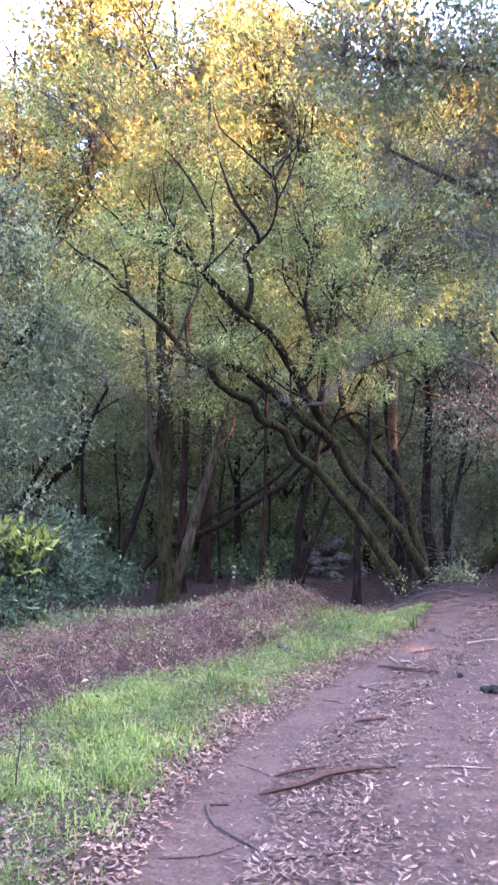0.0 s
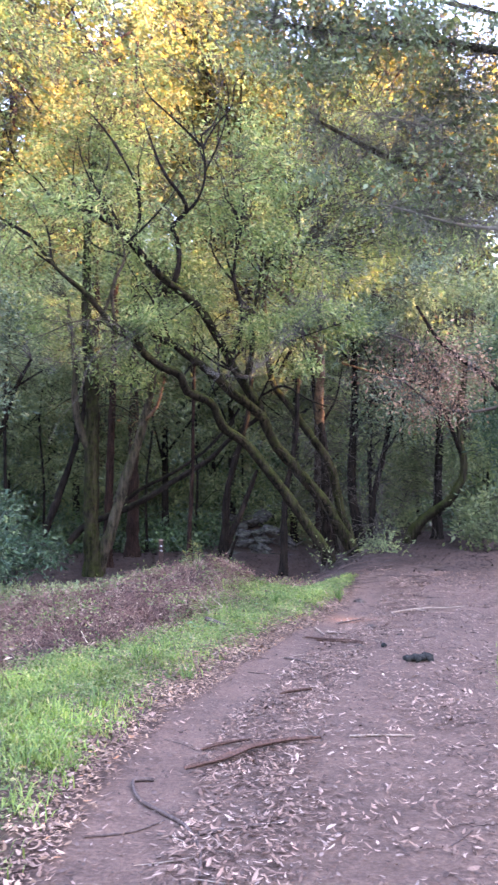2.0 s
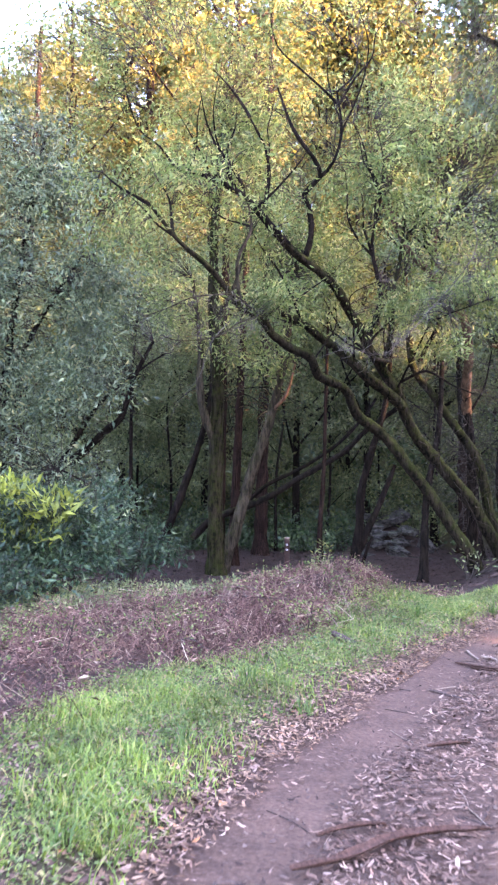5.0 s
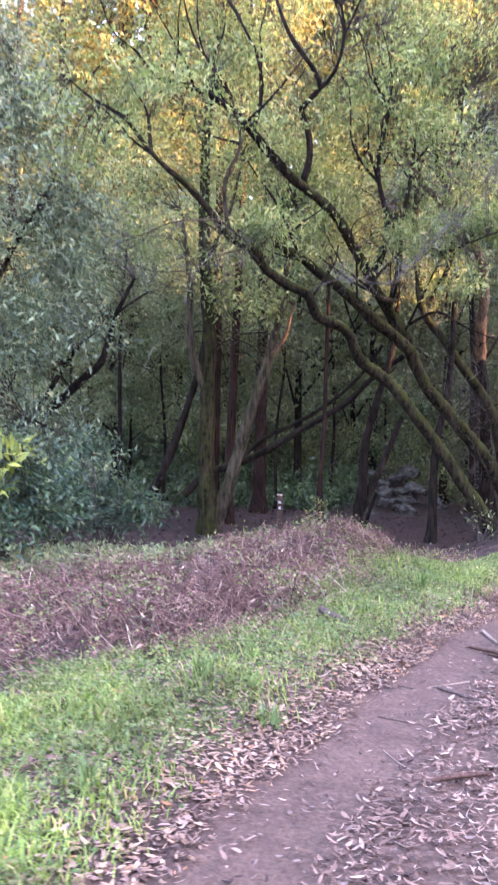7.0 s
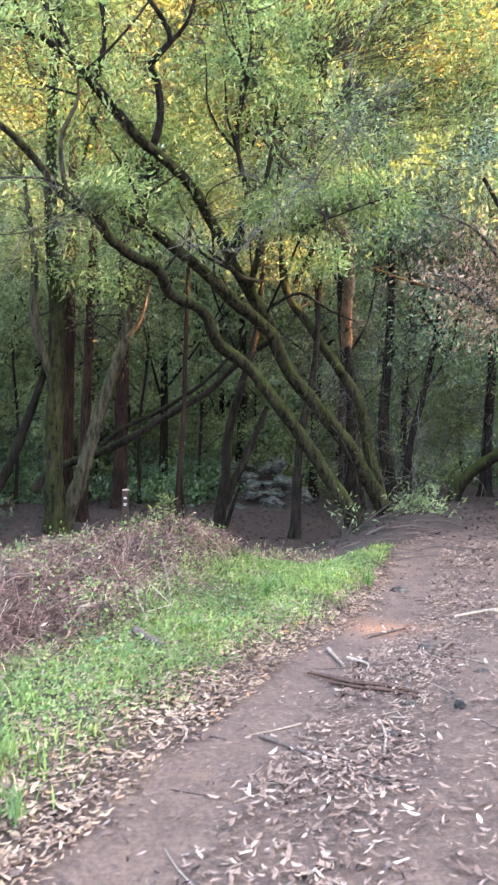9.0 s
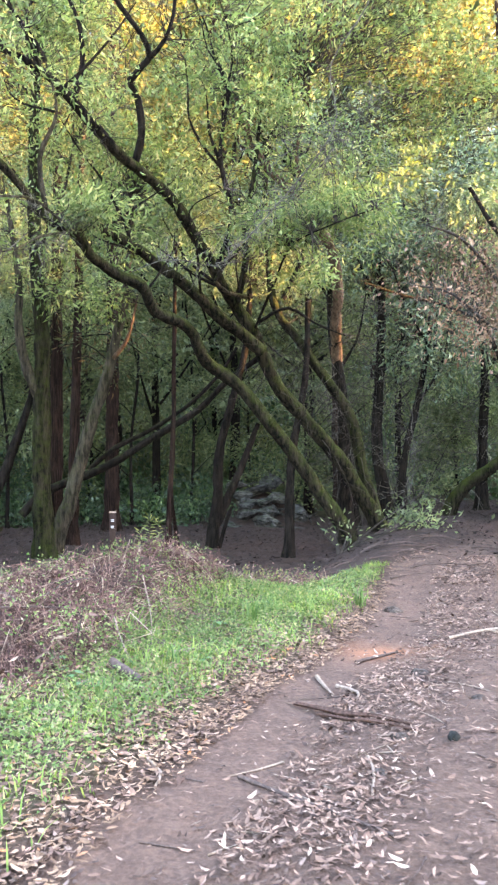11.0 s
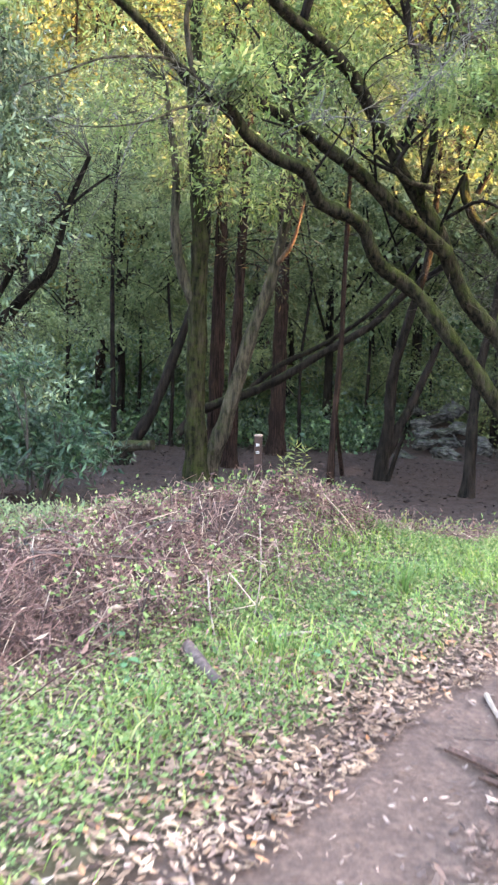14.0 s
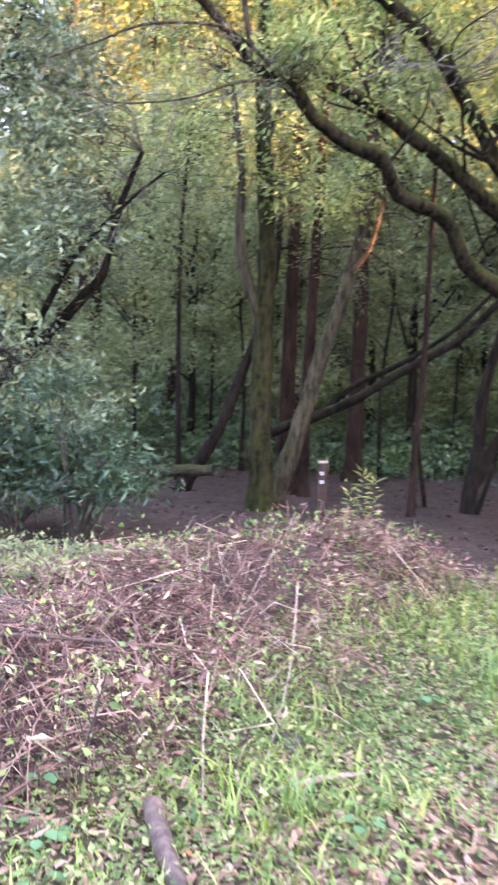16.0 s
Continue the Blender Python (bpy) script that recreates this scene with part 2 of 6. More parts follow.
TOP = ((-60, -2.4), (0, -2.2), (3, -2.05), (5.8, -1.8), (7.0, -1.65), (8.3, -1.25), (9.2, -0.45), (9.9, 0.0), (10.8, 0.4), (12.2, 0.75), (13.0, 1.3), (13.7, 2.2), (15, 3.1), (18, 5.0), (40, 16))


def along(table, y):
    a = np.array(table)
    return np.interp(y, a[:, 0], a[:, 1])


def soft(v, a, b):
    u = np.clip((v - a) / (b - a), 0, 1)
    return u * u * (3 - 2 * u)


def waves(x, y):
    """Uneven ground, from a few slanting waves."""
    return (np.sin(1.7 * x + 0.6 * y) + np.sin(-1.1 * x + 2.3 * y + 1) + np.sin(3.1 * x + 2.7 * y + 2) * 0.6 + np.sin(5.3 * x - 4.1 * y) * 0.35 + np.sin(9.1 * x + 7.3 * y) * 0.2) / 3.0


def patchy(x, y, k=1.0):
    return 0.5 + 0.5 * np.clip(waves(k * x + 3, k * y - 2) * 1.3, -1, 1)


def height(x, y):
    x, y = np.asarray(x, float), np.asarray(y, float)
    left = along(EDGE, y) - x
    z = 0.012 * waves(x, y) - 0.03 * np.exp(-((left + 0.45) / 0.35) ** 2)
    z = z + 0.07 * soft(left, -0.05, 0.5) + 0.02 * soft(left, 0.2, 1) * waves(2 * x, 2 * y)
    # the heap beside the trail
    ridge = 11.55 + 0.42 * (x + 0.6)
    z = z + 0.205 * np.exp(-((x + 0.9) / 1.75) ** 4) * np.exp(-np.where(y < ridge, ((y - ridge) / 1.35) ** 2, ((y - ridge) / 1.2) ** 2)) * (1 + 0.3 * waves(x * 1.3, y * 1.3))
    z = z + 0.36 * np.exp(-((x - 0.42) / np.where(x < 0.42, 0.75, 0.95)) ** 2 - ((y - 12.45 - 0.4 * (x - 0.4)) / 0.85) ** 2) * (1 + 0.2 * waves(x * 2.3, y * 2.3))
    z = z + 0.13 * np.exp(-((x + 0.65) / 0.5) ** 2 - ((y - 10.3) / 0.6) ** 2)
    # down to the flat below
    bank = 2.4 + 0.30 * (y - 14)
    low = soft(y, 12.8, 17.0) * soft(bank - x, -0.6, 1.6)
    z = z - 0.52 * low - 0.25 * soft(-x, 2.5, 6) * soft(y, 9, 16) * (1 - low)
    z = z + 0.12 * np.exp(-((x - bank - 0.8) / 0.9) ** 2) * soft(y, 13, 15) * (1 - soft(y, 20, 23))
    # a rocky bank behind the flat
    z = z + 0.95 * np.exp(-((x - 2.7) / 1.1) ** 2) * soft(y, 26.9, 30.2)
    # the canyon's sides; the right one is out of view
    start = 32.0 - 0.25 * np.clip(-x - 3, 0, 16) + 0.9 * np.sin(0.35 * x)
    rough = 1 + 0.12 * np.sin(0.21 * x + 0.17 * y) + 0.06 * np.sin(0.63 * x - 0.4 * y)
    front = 0.62 * np.clip(y - start, 0, 34) * rough
    # unseen ridge added for shade; its notch lets a shaft of late sun through
    sun_notch = np.exp(-((y - 15.3) / 1.8) ** 4)
    gap = 1.15 - 0.1 * soft(y, 18, 22) - 0.42 * sun_notch + 0.02 * np.sin(0.9 * y) + 0.02 * np.sin(2.3 * y + 1)
    right = (0.62 * np.clip(x - 24, 0, 42.4) - 1.4 * np.clip(x - 66.6, 0, 14)) * (gap + 0.05 * soft(y, 25, 31))
    west = 0.5 * np.clip(-x - 16, 0, 36) * rough
    z = z + np.maximum(np.maximum(front, right), west)
    return z


def stretch_axis(a, b, step, far):
    mid = np.arange(a, b + step / 2, step)
    out, v, s = [], b, step
    while v < far:
        s *= 1.22
        v += s
        out.append(v)
    inn, v, s = [], a, step
    while v > -far:
        s *= 1.22
        v -= s
        inn.append(v)
    return np.concatenate([inn[::-1], mid, out])


def link_mesh(name, verts, faces, mat, parent=None, smooth=False):
    me = bpy.data.meshes.new(name)
    verts, faces = np.asarray(verts, np.float32), np.asarray(faces, np.int32)
    k = faces.shape[1]
    me.vertices.add(len(verts))
    me.vertices.foreach_set("co", verts.ravel())
    me.loops.add(faces.size)
    me.loops.foreach_set("vertex_index", faces.ravel())
    me.polygons.add(len(faces))
    me.polygons.foreach_set("loop_start", np.arange(0, faces.size, k, dtype=np.int32))
    me.polygons.foreach_set("loop_total", np.full(len(faces), k, dtype=np.int32))
    if smooth:
        me.polygons.foreach_set("use_smooth", np.ones(len(faces), dtype=bool))
    me.update(calc_edges=True)
    me.materials.append(mat)
    ob = new(name, me)
    if parent is not None:
        ob.parent = parent
    return ob


def build_ground():
    xs, ys = stretch_axis(-6.0, 8.0, 0.09, 420), stretch_axis(2.5, 20.0, 0.09, 420)
    X, Y = np.meshgrid(xs, ys)
    Z = height(X, Y)
    v = np.stack([X, Y, Z], -1).reshape(-1, 3)
    nx, ny = len(xs), len(ys)
    i = (np.arange(ny - 1)[:, None] * nx + np.arange(nx - 1)[None, :]).ravel()
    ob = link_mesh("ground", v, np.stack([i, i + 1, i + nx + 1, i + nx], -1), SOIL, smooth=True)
    x, y = v[:, 0], v[:, 1]
    left = along(EDGE, y) - x + 0.07 * waves(3 * x, 3 * y)
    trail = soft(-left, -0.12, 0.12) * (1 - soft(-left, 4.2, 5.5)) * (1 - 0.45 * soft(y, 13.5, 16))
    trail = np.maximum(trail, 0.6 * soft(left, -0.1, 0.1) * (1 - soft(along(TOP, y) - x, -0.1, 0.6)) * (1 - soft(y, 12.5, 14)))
    orange_patch = np.exp(-((x - 2.35) / 0.42) ** 2 - ((y - 11.05) / 0.24) ** 2) * np.clip(0.6 + 0.5 * waves(5 * x, 5 * y), 0, 1)
    slope = soft(y, 30.5, 33) * 0.85
    slope = np.maximum(slope, np.maximum(soft(x, 20, 26), soft(-x, 12, 18)) * 0.85)
    u = (x - along(TOP, y)) / (along(EDGE, y) - along(TOP, y))
    green = 0.75 * soft(u, -0.1, 0.15) * (1 - soft(u, 0.75, 0.98)) * (0.35 + 0.65 * patchy(x, y, 1.1)) * (1 - soft(y, 13.5, 14.5))
    slope, trail = np.maximum(slope, green), trail * (1 - green)
    for name, val in (("trail", trail), ("orange_patch", np.clip(orange_patch, 0, 0.8)), ("slope", slope)):
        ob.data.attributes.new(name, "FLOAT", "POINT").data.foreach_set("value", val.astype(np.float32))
    return tagged(ob, "trampled mauve-brown dirt trail and leaf mould rising into canyon slopes", "ground", kind="structure")


build_ground()


# ---------------------------------------------------------------- builders
def spline(points, step=0.22):
    p = [Vector(q) for q in points]
    p = [p[0] * 2 - p[1]] + p + [p[-1] * 2 - p[-2]]
    out = []
    for a, b, c, d in zip(p, p[1:], p[2:], p[3:]):
        n = max(2, int((c - b).length / step))
        for k in range(n):
            t = k / n
            out.append(0.5 * (2 * b + (c - a) * t + (2 * a - 5 * b + 4 * c - d) * t * t + (3 * b - a - 3 * c + d) * t ** 3))
    out.append(p[-2].copy())
    return out


def tube(points, r0, r1, sides=9, step=0.22, rough=0.13, flare=0.0, power=1.0, seed=0.0):
    """A limb: an uneven tapered tube along a smooth line, closed at both ends."""
    line = spline(points, step)
    n = len(line)
    verts, faces = [], []
    side = Vector((1, 0, 0))
    for i, p in enumerate(line):
        d = (line[min(i + 1, n - 1)] - line[max(i - 1, 0)]).normalized()
        side = (side - d * side.dot(d))
        if side.length < 1e-4:
            side = d.orthogonal()
        side.normalize()
        up = d.cross(side)
        u = i / (n - 1)
        r = r0 + (r1 - r0) * u ** power
        r *= 1 + flare * math.exp(-u * n * step / 0.3)
        for k in range(sides):
            a = 2 * math.pi * k / sides
            w = side * math.cos(a) + up * math.sin(a)
            q = p + w * r
            bump = noise.noise(Vector((q.x * 3 + seed, q.y * 3, q.z * 2.2))) + 0.7 * noise.noise(Vector((q.x * 9, q.y * 9 + seed, q.z * 5))) + 0.5 * noise.noise(Vector((q.x * 22, q.y * 22 + seed, q.z * 9)))
            verts.append(q + w * r * rough * 1.6 * bump)
    for i in range(n - 1):
        for k in range(sides):
            a, b = i * sides + k, i * sides + (k + 1) % sides
            faces.append((a, b, b + sides, a + sides))
    verts += [line[0], line[-1]]
    for k in range(sides):
        faces.append((k, (k + 1) % sides, len(verts) - 2, len(verts) - 2))
        b = (n - 1) * sides
        faces.append((b + (k + 1) % sides, b + k, len(verts) - 1, len(verts) - 1))
    return [tuple(v) for v in verts], faces


def part(name, verts, faces, mat, parent, label="", smooth=True):
    me = bpy.data.meshes.new(name)
    me.from_pydata(verts, [], [tuple(dict.fromkeys(f)) for f in faces])
    me.materials.append(mat)
    if smooth:
        me.polygons.foreach_set("use_smooth", np.ones(len(me.polygons), dtype=bool))
    ob = new(name, me)
    ob.parent = parent
    return tagged(ob, label)


def leaf_cloud(name, centres, ways, size, width, mat, parent=None, fold=0.25, vary=0.35, curl=0.15):
    """Leaves: folded diamonds of two faces, one at each centre, pointing along its way."""
    n = len(centres)
    d = ways / np.linalg.norm(ways, axis=1, keepdims=True)
    u = rng.normal(size=(n, 3))
    s = np.cross(d, u)
    s /= np.linalg.norm(s, axis=1, keepdims=True) + 1e-9
    nn = np.cross(s, d)
    L = (size * np.exp(vary * np.clip(rng.normal(size=n), -2, 1.6)))[:, None]
    W = L * width * rng.uniform(0.75, 1.25, n)[:, None]
    base, tip = centres - d * L * 0.5, centres + d * L * 0.5 - nn * L * curl
    a = centres + s * W * 0.5 + nn * W * fold - d * L * 0.05
    b = centres - s * W * 0.5 + nn * W * fold - d * L * 0.05
    v = np.stack([base, a, tip, b], 1).reshape(-1, 3)
    i = np.arange(n)[:, None] * 4
    f = np.stack([i + 0, i + 1, i + 2, i + 0, i + 2, i + 3], 1).reshape(-1, 3)
    return link_mesh(name, v, f, mat, parent)


def twig_cloud(name, starts, ends, r, mat, parent=None, sag=0.12, taper=0.35, bend=0.1):
    """Thin three-sided twigs, bent once or twice on the way."""
    n = len(starts)
    us = np.array([0, 0.33, 0.67, 1.0])
    length = np.linalg.norm(ends - starts, axis=1)[:, None]
    k1, k2 = rng.normal(size=(n, 3)) * bend * length, rng.normal(size=(n, 3)) * bend * length
    pts = [starts, starts + (ends - starts) * us[1] + k1 + [0, 0, sag] * length, starts + (ends - starts) * us[2] + k2 + [0, 0, sag] * length, ends]
    d = (ends - starts) / (length + 1e-9)
    s = np.cross(d, rng.normal(size=(n, 3)))
    s /= np.linalg.norm(s, axis=1, keepdims=True) + 1e-9
    w = np.cross(d, s)
    r = np.broadcast_to(np.asarray(r, float), (n,))[:, None]
    rows = []
    for j, p in enumerate(pts):
        rr = r * (1 - (1 - taper) * us[j])
        for a in (0, 2.094, 4.189):
            rows.append(p + (s * math.cos(a) + w * math.sin(a)) * rr)
    v = np.stack(rows, 1).reshape(-1, 3)
    i = np.arange(n)[:, None] * 12
    fs = []
    for j in range(3):
        for k in range(3):
            a, b = j * 3 + k, j * 3 + (k + 1) % 3
            fs.append(np.concatenate([i + a, i + b, i + b + 3, i + a + 3], 1))
    return link_mesh(name, v, np.stack(fs, 1).reshape(-1, 4), mat, parent)


def in_blobs(blobs, n, shell=0.55):
    """n random places in ellipsoids (x, y, z, rx, ry, rz), thicker towards their skins."""
    b = np.array(blobs, float)
    w = b[:, 3] * b[:, 4] * b[:, 5]
    pick = rng.choice(len(b), n, p=w / w.sum())
    d = rng.normal(size=(n, 3))
    d /= np.linalg.norm(d, axis=1, keepdims=True)
    r = (shell + (1 - shell) * rng.random(n)) * rng.uniform(0.5, 1.08, n) ** 0.5
    return b[pick, :3] + d * r[:, None] * b[pick, 3:]


def clear_air(p, o, gap=2.2):
    """Keeps leaves off the way that is walked."""
    p = p + np.array(o)
    way_x = np.interp(p[:, 1], [0, 4, 8], [0.0, 0.6, 1.2])
    return ~((np.abs(p[:, 0] - way_x) < gap) & (p[:, 1] < 10.0) & (p[:, 2] < 3.3))


def crown(parent, blobs, clusters, per, size, width, mat, limbs=(), spread=0.28, droop=0.3, twig=TWIG, twig_r=0.008, leaf_name="crown", label="", reach=1.6, every=1, clump=1.7, grain=0.85):
    """Clusters of leaves on twigs, which start from the nearest of the limbs' points."""
    c = in_blobs(blobs, int(clusters * clump))
    if clump > 1:
        seat = Vector(parent.location)
        thick = np.array([noise.noise((Vector(q) + seat) * grain) + 0.5 * noise.noise((Vector(q) + seat) * grain * 2.3) for q in c])
        c = c[np.argsort(-thick)[:clusters]]
    c = c[clear_air(c, parent.location)]
    if len(limbs):
        pts = np.array([q for line in limbs for q in spline(line, 0.3)])
        near = np.empty(len(c), int)
        for k in range(0, len(c), 500):
            near[k:k + 500] = np.argmin(((c[k:k + 500, None] - pts[None]) ** 2).sum(-1), axis=1)
        start = pts[near]
        gap = np.linalg.norm(c - start, axis=1)[:, None]
        start = np.where(gap > reach, c + (start - c) / gap * reach, start)
        tagged(twig_cloud("branchwork", start[::every], c[::every], twig_r, twig, parent), kind="stuff")
    k = np.repeat(np.arange(len(c)), per)
    out = rng.normal(size=(len(k), 3)) * spread
    p = c[k] + out * [1, 1, 0.7]
    ways = out + rng.normal(size=out.shape) * 0.25 * spread / 0.28 + np.array([0, 0, -droop * spread * 2])
    tagged(leaf_cloud(leaf_name, p, ways, size, width, mat, parent), label, kind="stuff")


def thing(name, place, label, category, group="", kind=""):
    ob = new(name)
    ob.location = place
    return tagged(ob, label, category, group, kind)


def limb_parts(parent, limbs, coarse=False):
    """limbs: rows of name, points, first and last radius, material, label; points are in the world."""
    o = Vector(parent.location)
    for i, (name, pts, r0, r1, mat, label) in enumerate(limbs):
        v, f = tube([Vector(p) - o for p in pts], r0, r1, (8 if coarse else 16) if r0 > 0.08 else (5 if coarse else 7), 1.0 if coarse else (0.11 if r0 > 0.08 else 0.15), flare=0.75 if name == "trunk" else 0.0, seed=i * 3.7 + o.x)
        part(name, v, f, mat, parent, label)


def shifted(blobs, o):
    return [(x - o[0], y - o[1], z - o[2], a, b, c) for x, y, z, a, b, c in blobs]


def lines_of(limbs, o):
    return [[tuple(Vector(p) - Vector(o)) for p in row[1]] for row in limbs]


# ---------------------------------------------------------------- the leaning tree over the flat
def leaning_tree():
    o = (4.1, 20.6, -0.1)
    tree = thing("leaning_bay_tree", o, "mossy multi-stemmed bay tree leaning low over the flat", "tree")
    limbs = [
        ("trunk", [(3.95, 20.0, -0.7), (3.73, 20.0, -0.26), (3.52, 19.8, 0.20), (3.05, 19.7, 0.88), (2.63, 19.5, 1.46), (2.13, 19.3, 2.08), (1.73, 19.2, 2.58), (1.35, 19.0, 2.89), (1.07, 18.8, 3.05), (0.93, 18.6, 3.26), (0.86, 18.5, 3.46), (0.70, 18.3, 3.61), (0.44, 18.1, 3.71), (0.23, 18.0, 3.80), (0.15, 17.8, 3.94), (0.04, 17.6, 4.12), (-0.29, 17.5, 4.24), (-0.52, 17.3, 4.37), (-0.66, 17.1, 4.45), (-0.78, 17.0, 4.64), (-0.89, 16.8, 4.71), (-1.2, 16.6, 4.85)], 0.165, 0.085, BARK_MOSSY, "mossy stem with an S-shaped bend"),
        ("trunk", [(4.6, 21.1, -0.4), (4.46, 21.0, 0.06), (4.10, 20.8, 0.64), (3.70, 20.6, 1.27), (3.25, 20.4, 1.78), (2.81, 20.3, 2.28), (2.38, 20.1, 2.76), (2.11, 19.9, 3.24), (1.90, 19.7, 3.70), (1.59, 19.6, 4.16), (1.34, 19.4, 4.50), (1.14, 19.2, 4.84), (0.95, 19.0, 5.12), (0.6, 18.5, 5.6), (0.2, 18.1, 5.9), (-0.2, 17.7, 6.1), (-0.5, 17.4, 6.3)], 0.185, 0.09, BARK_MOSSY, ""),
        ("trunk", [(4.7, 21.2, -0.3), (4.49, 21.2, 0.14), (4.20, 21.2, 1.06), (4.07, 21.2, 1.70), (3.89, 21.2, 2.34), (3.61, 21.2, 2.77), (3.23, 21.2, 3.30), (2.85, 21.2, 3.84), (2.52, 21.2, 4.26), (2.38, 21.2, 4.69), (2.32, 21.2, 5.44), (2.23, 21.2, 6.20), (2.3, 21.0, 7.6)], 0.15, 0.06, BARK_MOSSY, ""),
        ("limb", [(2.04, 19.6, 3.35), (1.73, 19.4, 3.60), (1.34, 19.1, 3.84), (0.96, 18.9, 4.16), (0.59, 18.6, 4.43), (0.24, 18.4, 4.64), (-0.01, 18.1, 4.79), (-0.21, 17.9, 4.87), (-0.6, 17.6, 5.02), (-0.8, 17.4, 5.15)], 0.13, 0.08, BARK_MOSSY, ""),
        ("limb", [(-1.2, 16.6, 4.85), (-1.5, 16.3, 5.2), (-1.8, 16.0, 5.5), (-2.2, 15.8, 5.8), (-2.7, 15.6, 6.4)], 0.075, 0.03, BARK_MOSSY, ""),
        ("limb", [(-0.4, 17.5, 6.25), (-0.7, 17.2, 6.5), (-0.9, 17.0, 6.7), (-1.3, 16.7, 7.0), (-1.8, 16.5, 7.2), (-2.4, 16.3, 7.3)], 0.09, 0.04, BARK_SHADED, ""),
        ("limb", [(-0.1, 17.9, 6.0), (0.05, 17.7, 6.5), (0.0, 17.6, 7.0), (-0.1, 17.4, 7.2), (0.2, 17.2, 7.45), (0.1, 17.0, 7.7), (-0.3, 16.8, 8.2), (-0.6, 16.8, 9.0)], 0.075, 0.025, BARK_SHADED, "crooked dark limb"),
        ("limb", [(-0.9, 17.0, 6.7), (-0.75, 16.9, 7.2), (-0.8, 16.8, 7.8), (-1.1, 16.7, 8.4)], 0.055, 0.02, BARK_SHADED, ""),
        ("limb", [(0.2, 17.2, 7.45), (0.45, 17.1, 7.7), (0.6, 17.1, 8.3), (0.5, 17.0, 9.0)], 0.045, 0.018, BARK_SHADED, ""),
        ("limb", [(-1.2, 16.6, 4.85), (-1.25, 16.3, 5.6), (-1.0, 16.2, 6.2), (-1.15, 16.2, 6.9)], 0.05, 0.015, BARK_GREY, ""),
        ("limb", [(-1.0, 16.5, 4.8), (-1.25, 15.9, 4.9), (-1.5, 15.5, 4.82), (-1.9, 15.2, 4.7), (-2.2, 15.0, 4.5), (-2.6, 14.8, 4.3)], 0.026, 0.009, BARK_GREY, "thin pale arching branch"),
        ("limb", [(-0.9, 16.7, 4.7), (-1.2, 15.9, 4.4), (-1.4, 15.5, 4.15), (-1.7, 15.2, 4.0), (-2.1, 15.0, 3.95), (-2.3, 14.8, 4.0)], 0.022, 0.008, BARK_GREY, "thin pale arching branch"),
        ("limb", [(-1.3, 15.8, 4.45), (-1.6, 15.4, 3.95), (-1.75, 15.3, 3.4), (-2.1, 15.3, 2.95), (-2.3, 15.3, 2.5)], 0.007, 0.003, TWIG_PALE, "pale dangling dead twig"),
        ("limb", [(1.6, 19.5, 4.2), (1.75, 19.3, 4.9), (1.75, 19.2, 5.6), (1.9, 19.1, 6.4), (2.0, 19.0, 7.4)], 0.08, 0.03, BARK_MOSSY, ""),
        ("limb", [(1.25, 19.2, 4.75), (1.5, 19.0, 5.6), (1.3, 18.8, 6.6), (1.5, 18.7, 7.8)], 0.07, 0.025, BARK_SHADED, ""),
        ("limb", [(1.75, 19.4, 4.3), (1.4, 19.0, 4.3), (1.2, 18.8, 4.45)], 0.05, 0.035, BARK_GREY, "broken stub"),
        ("limb", [(2.6, 21.2, 4.6), (3.0, 20.8, 5.6), (2.8, 20.5, 6.6), (3.2, 20.3, 7.8)], 0.06, 0.02, BARK_SHADED, ""),
        ("limb", [(1.9, 19.7, 3.7), (2.2, 18.7, 4.4), (2.4, 17.8, 4.8), (3.0, 17.2, 5.0), (3.6, 17.1, 5.2)], 0.03, 0.008, BARK_SHADED, ""),
        ("limb", [(0.96, 18.9, 4.16), (0.9, 18.1, 4.8), (0.8, 17.3, 5.2), (1.3, 16.9, 5.4)], 0.026, 0.007, BARK_SHADED, ""),
        ("limb", [(2.0, 19.7, 3.9), (2.5, 19.4, 4.1), (3.0, 19.3, 3.8), (3.5, 19.3, 3.6)], 0.04, 0.015, BARK_SHADED, ""),
    ]
    limbs = [(n, p, r0 * (0.86 if n == "trunk" else 0.92), r1 * 0.85, m, l) for n, p, r0, r1, m, l in limbs]
    own = random.Random(21)
    stems = [l for l in limbs if l[2] > 0.04 and l[1][-1][2] > 4]
    for k in range(46):
        line = spline(own.choice(stems)[1], 0.2)
        q = Vector(line[own.randrange(len(line) // 2, len(line))])
        if q.z < 3.6:
            continue
        way = Vector((own.uniform(-1.0, 0.7), own.uniform(-0.7, 0.4), own.uniform(0.1, 1.0))).normalized()
        pts, long = [q], own.uniform(0.9, 2.3)
        for j in range(4):
            way = (way + Vector((own.uniform(-0.45, 0.45), own.uniform(-0.3, 0.3), own.uniform(-0.1, 0.45)))).normalized()
            pts.append(pts[-1] + way * long / 4)
        limbs.append(("limb", [tuple(p) for p in pts], own.uniform(0.018, 0.04), 0.007, BARK_SHADED, ""))
    limb_parts(tree, limbs)
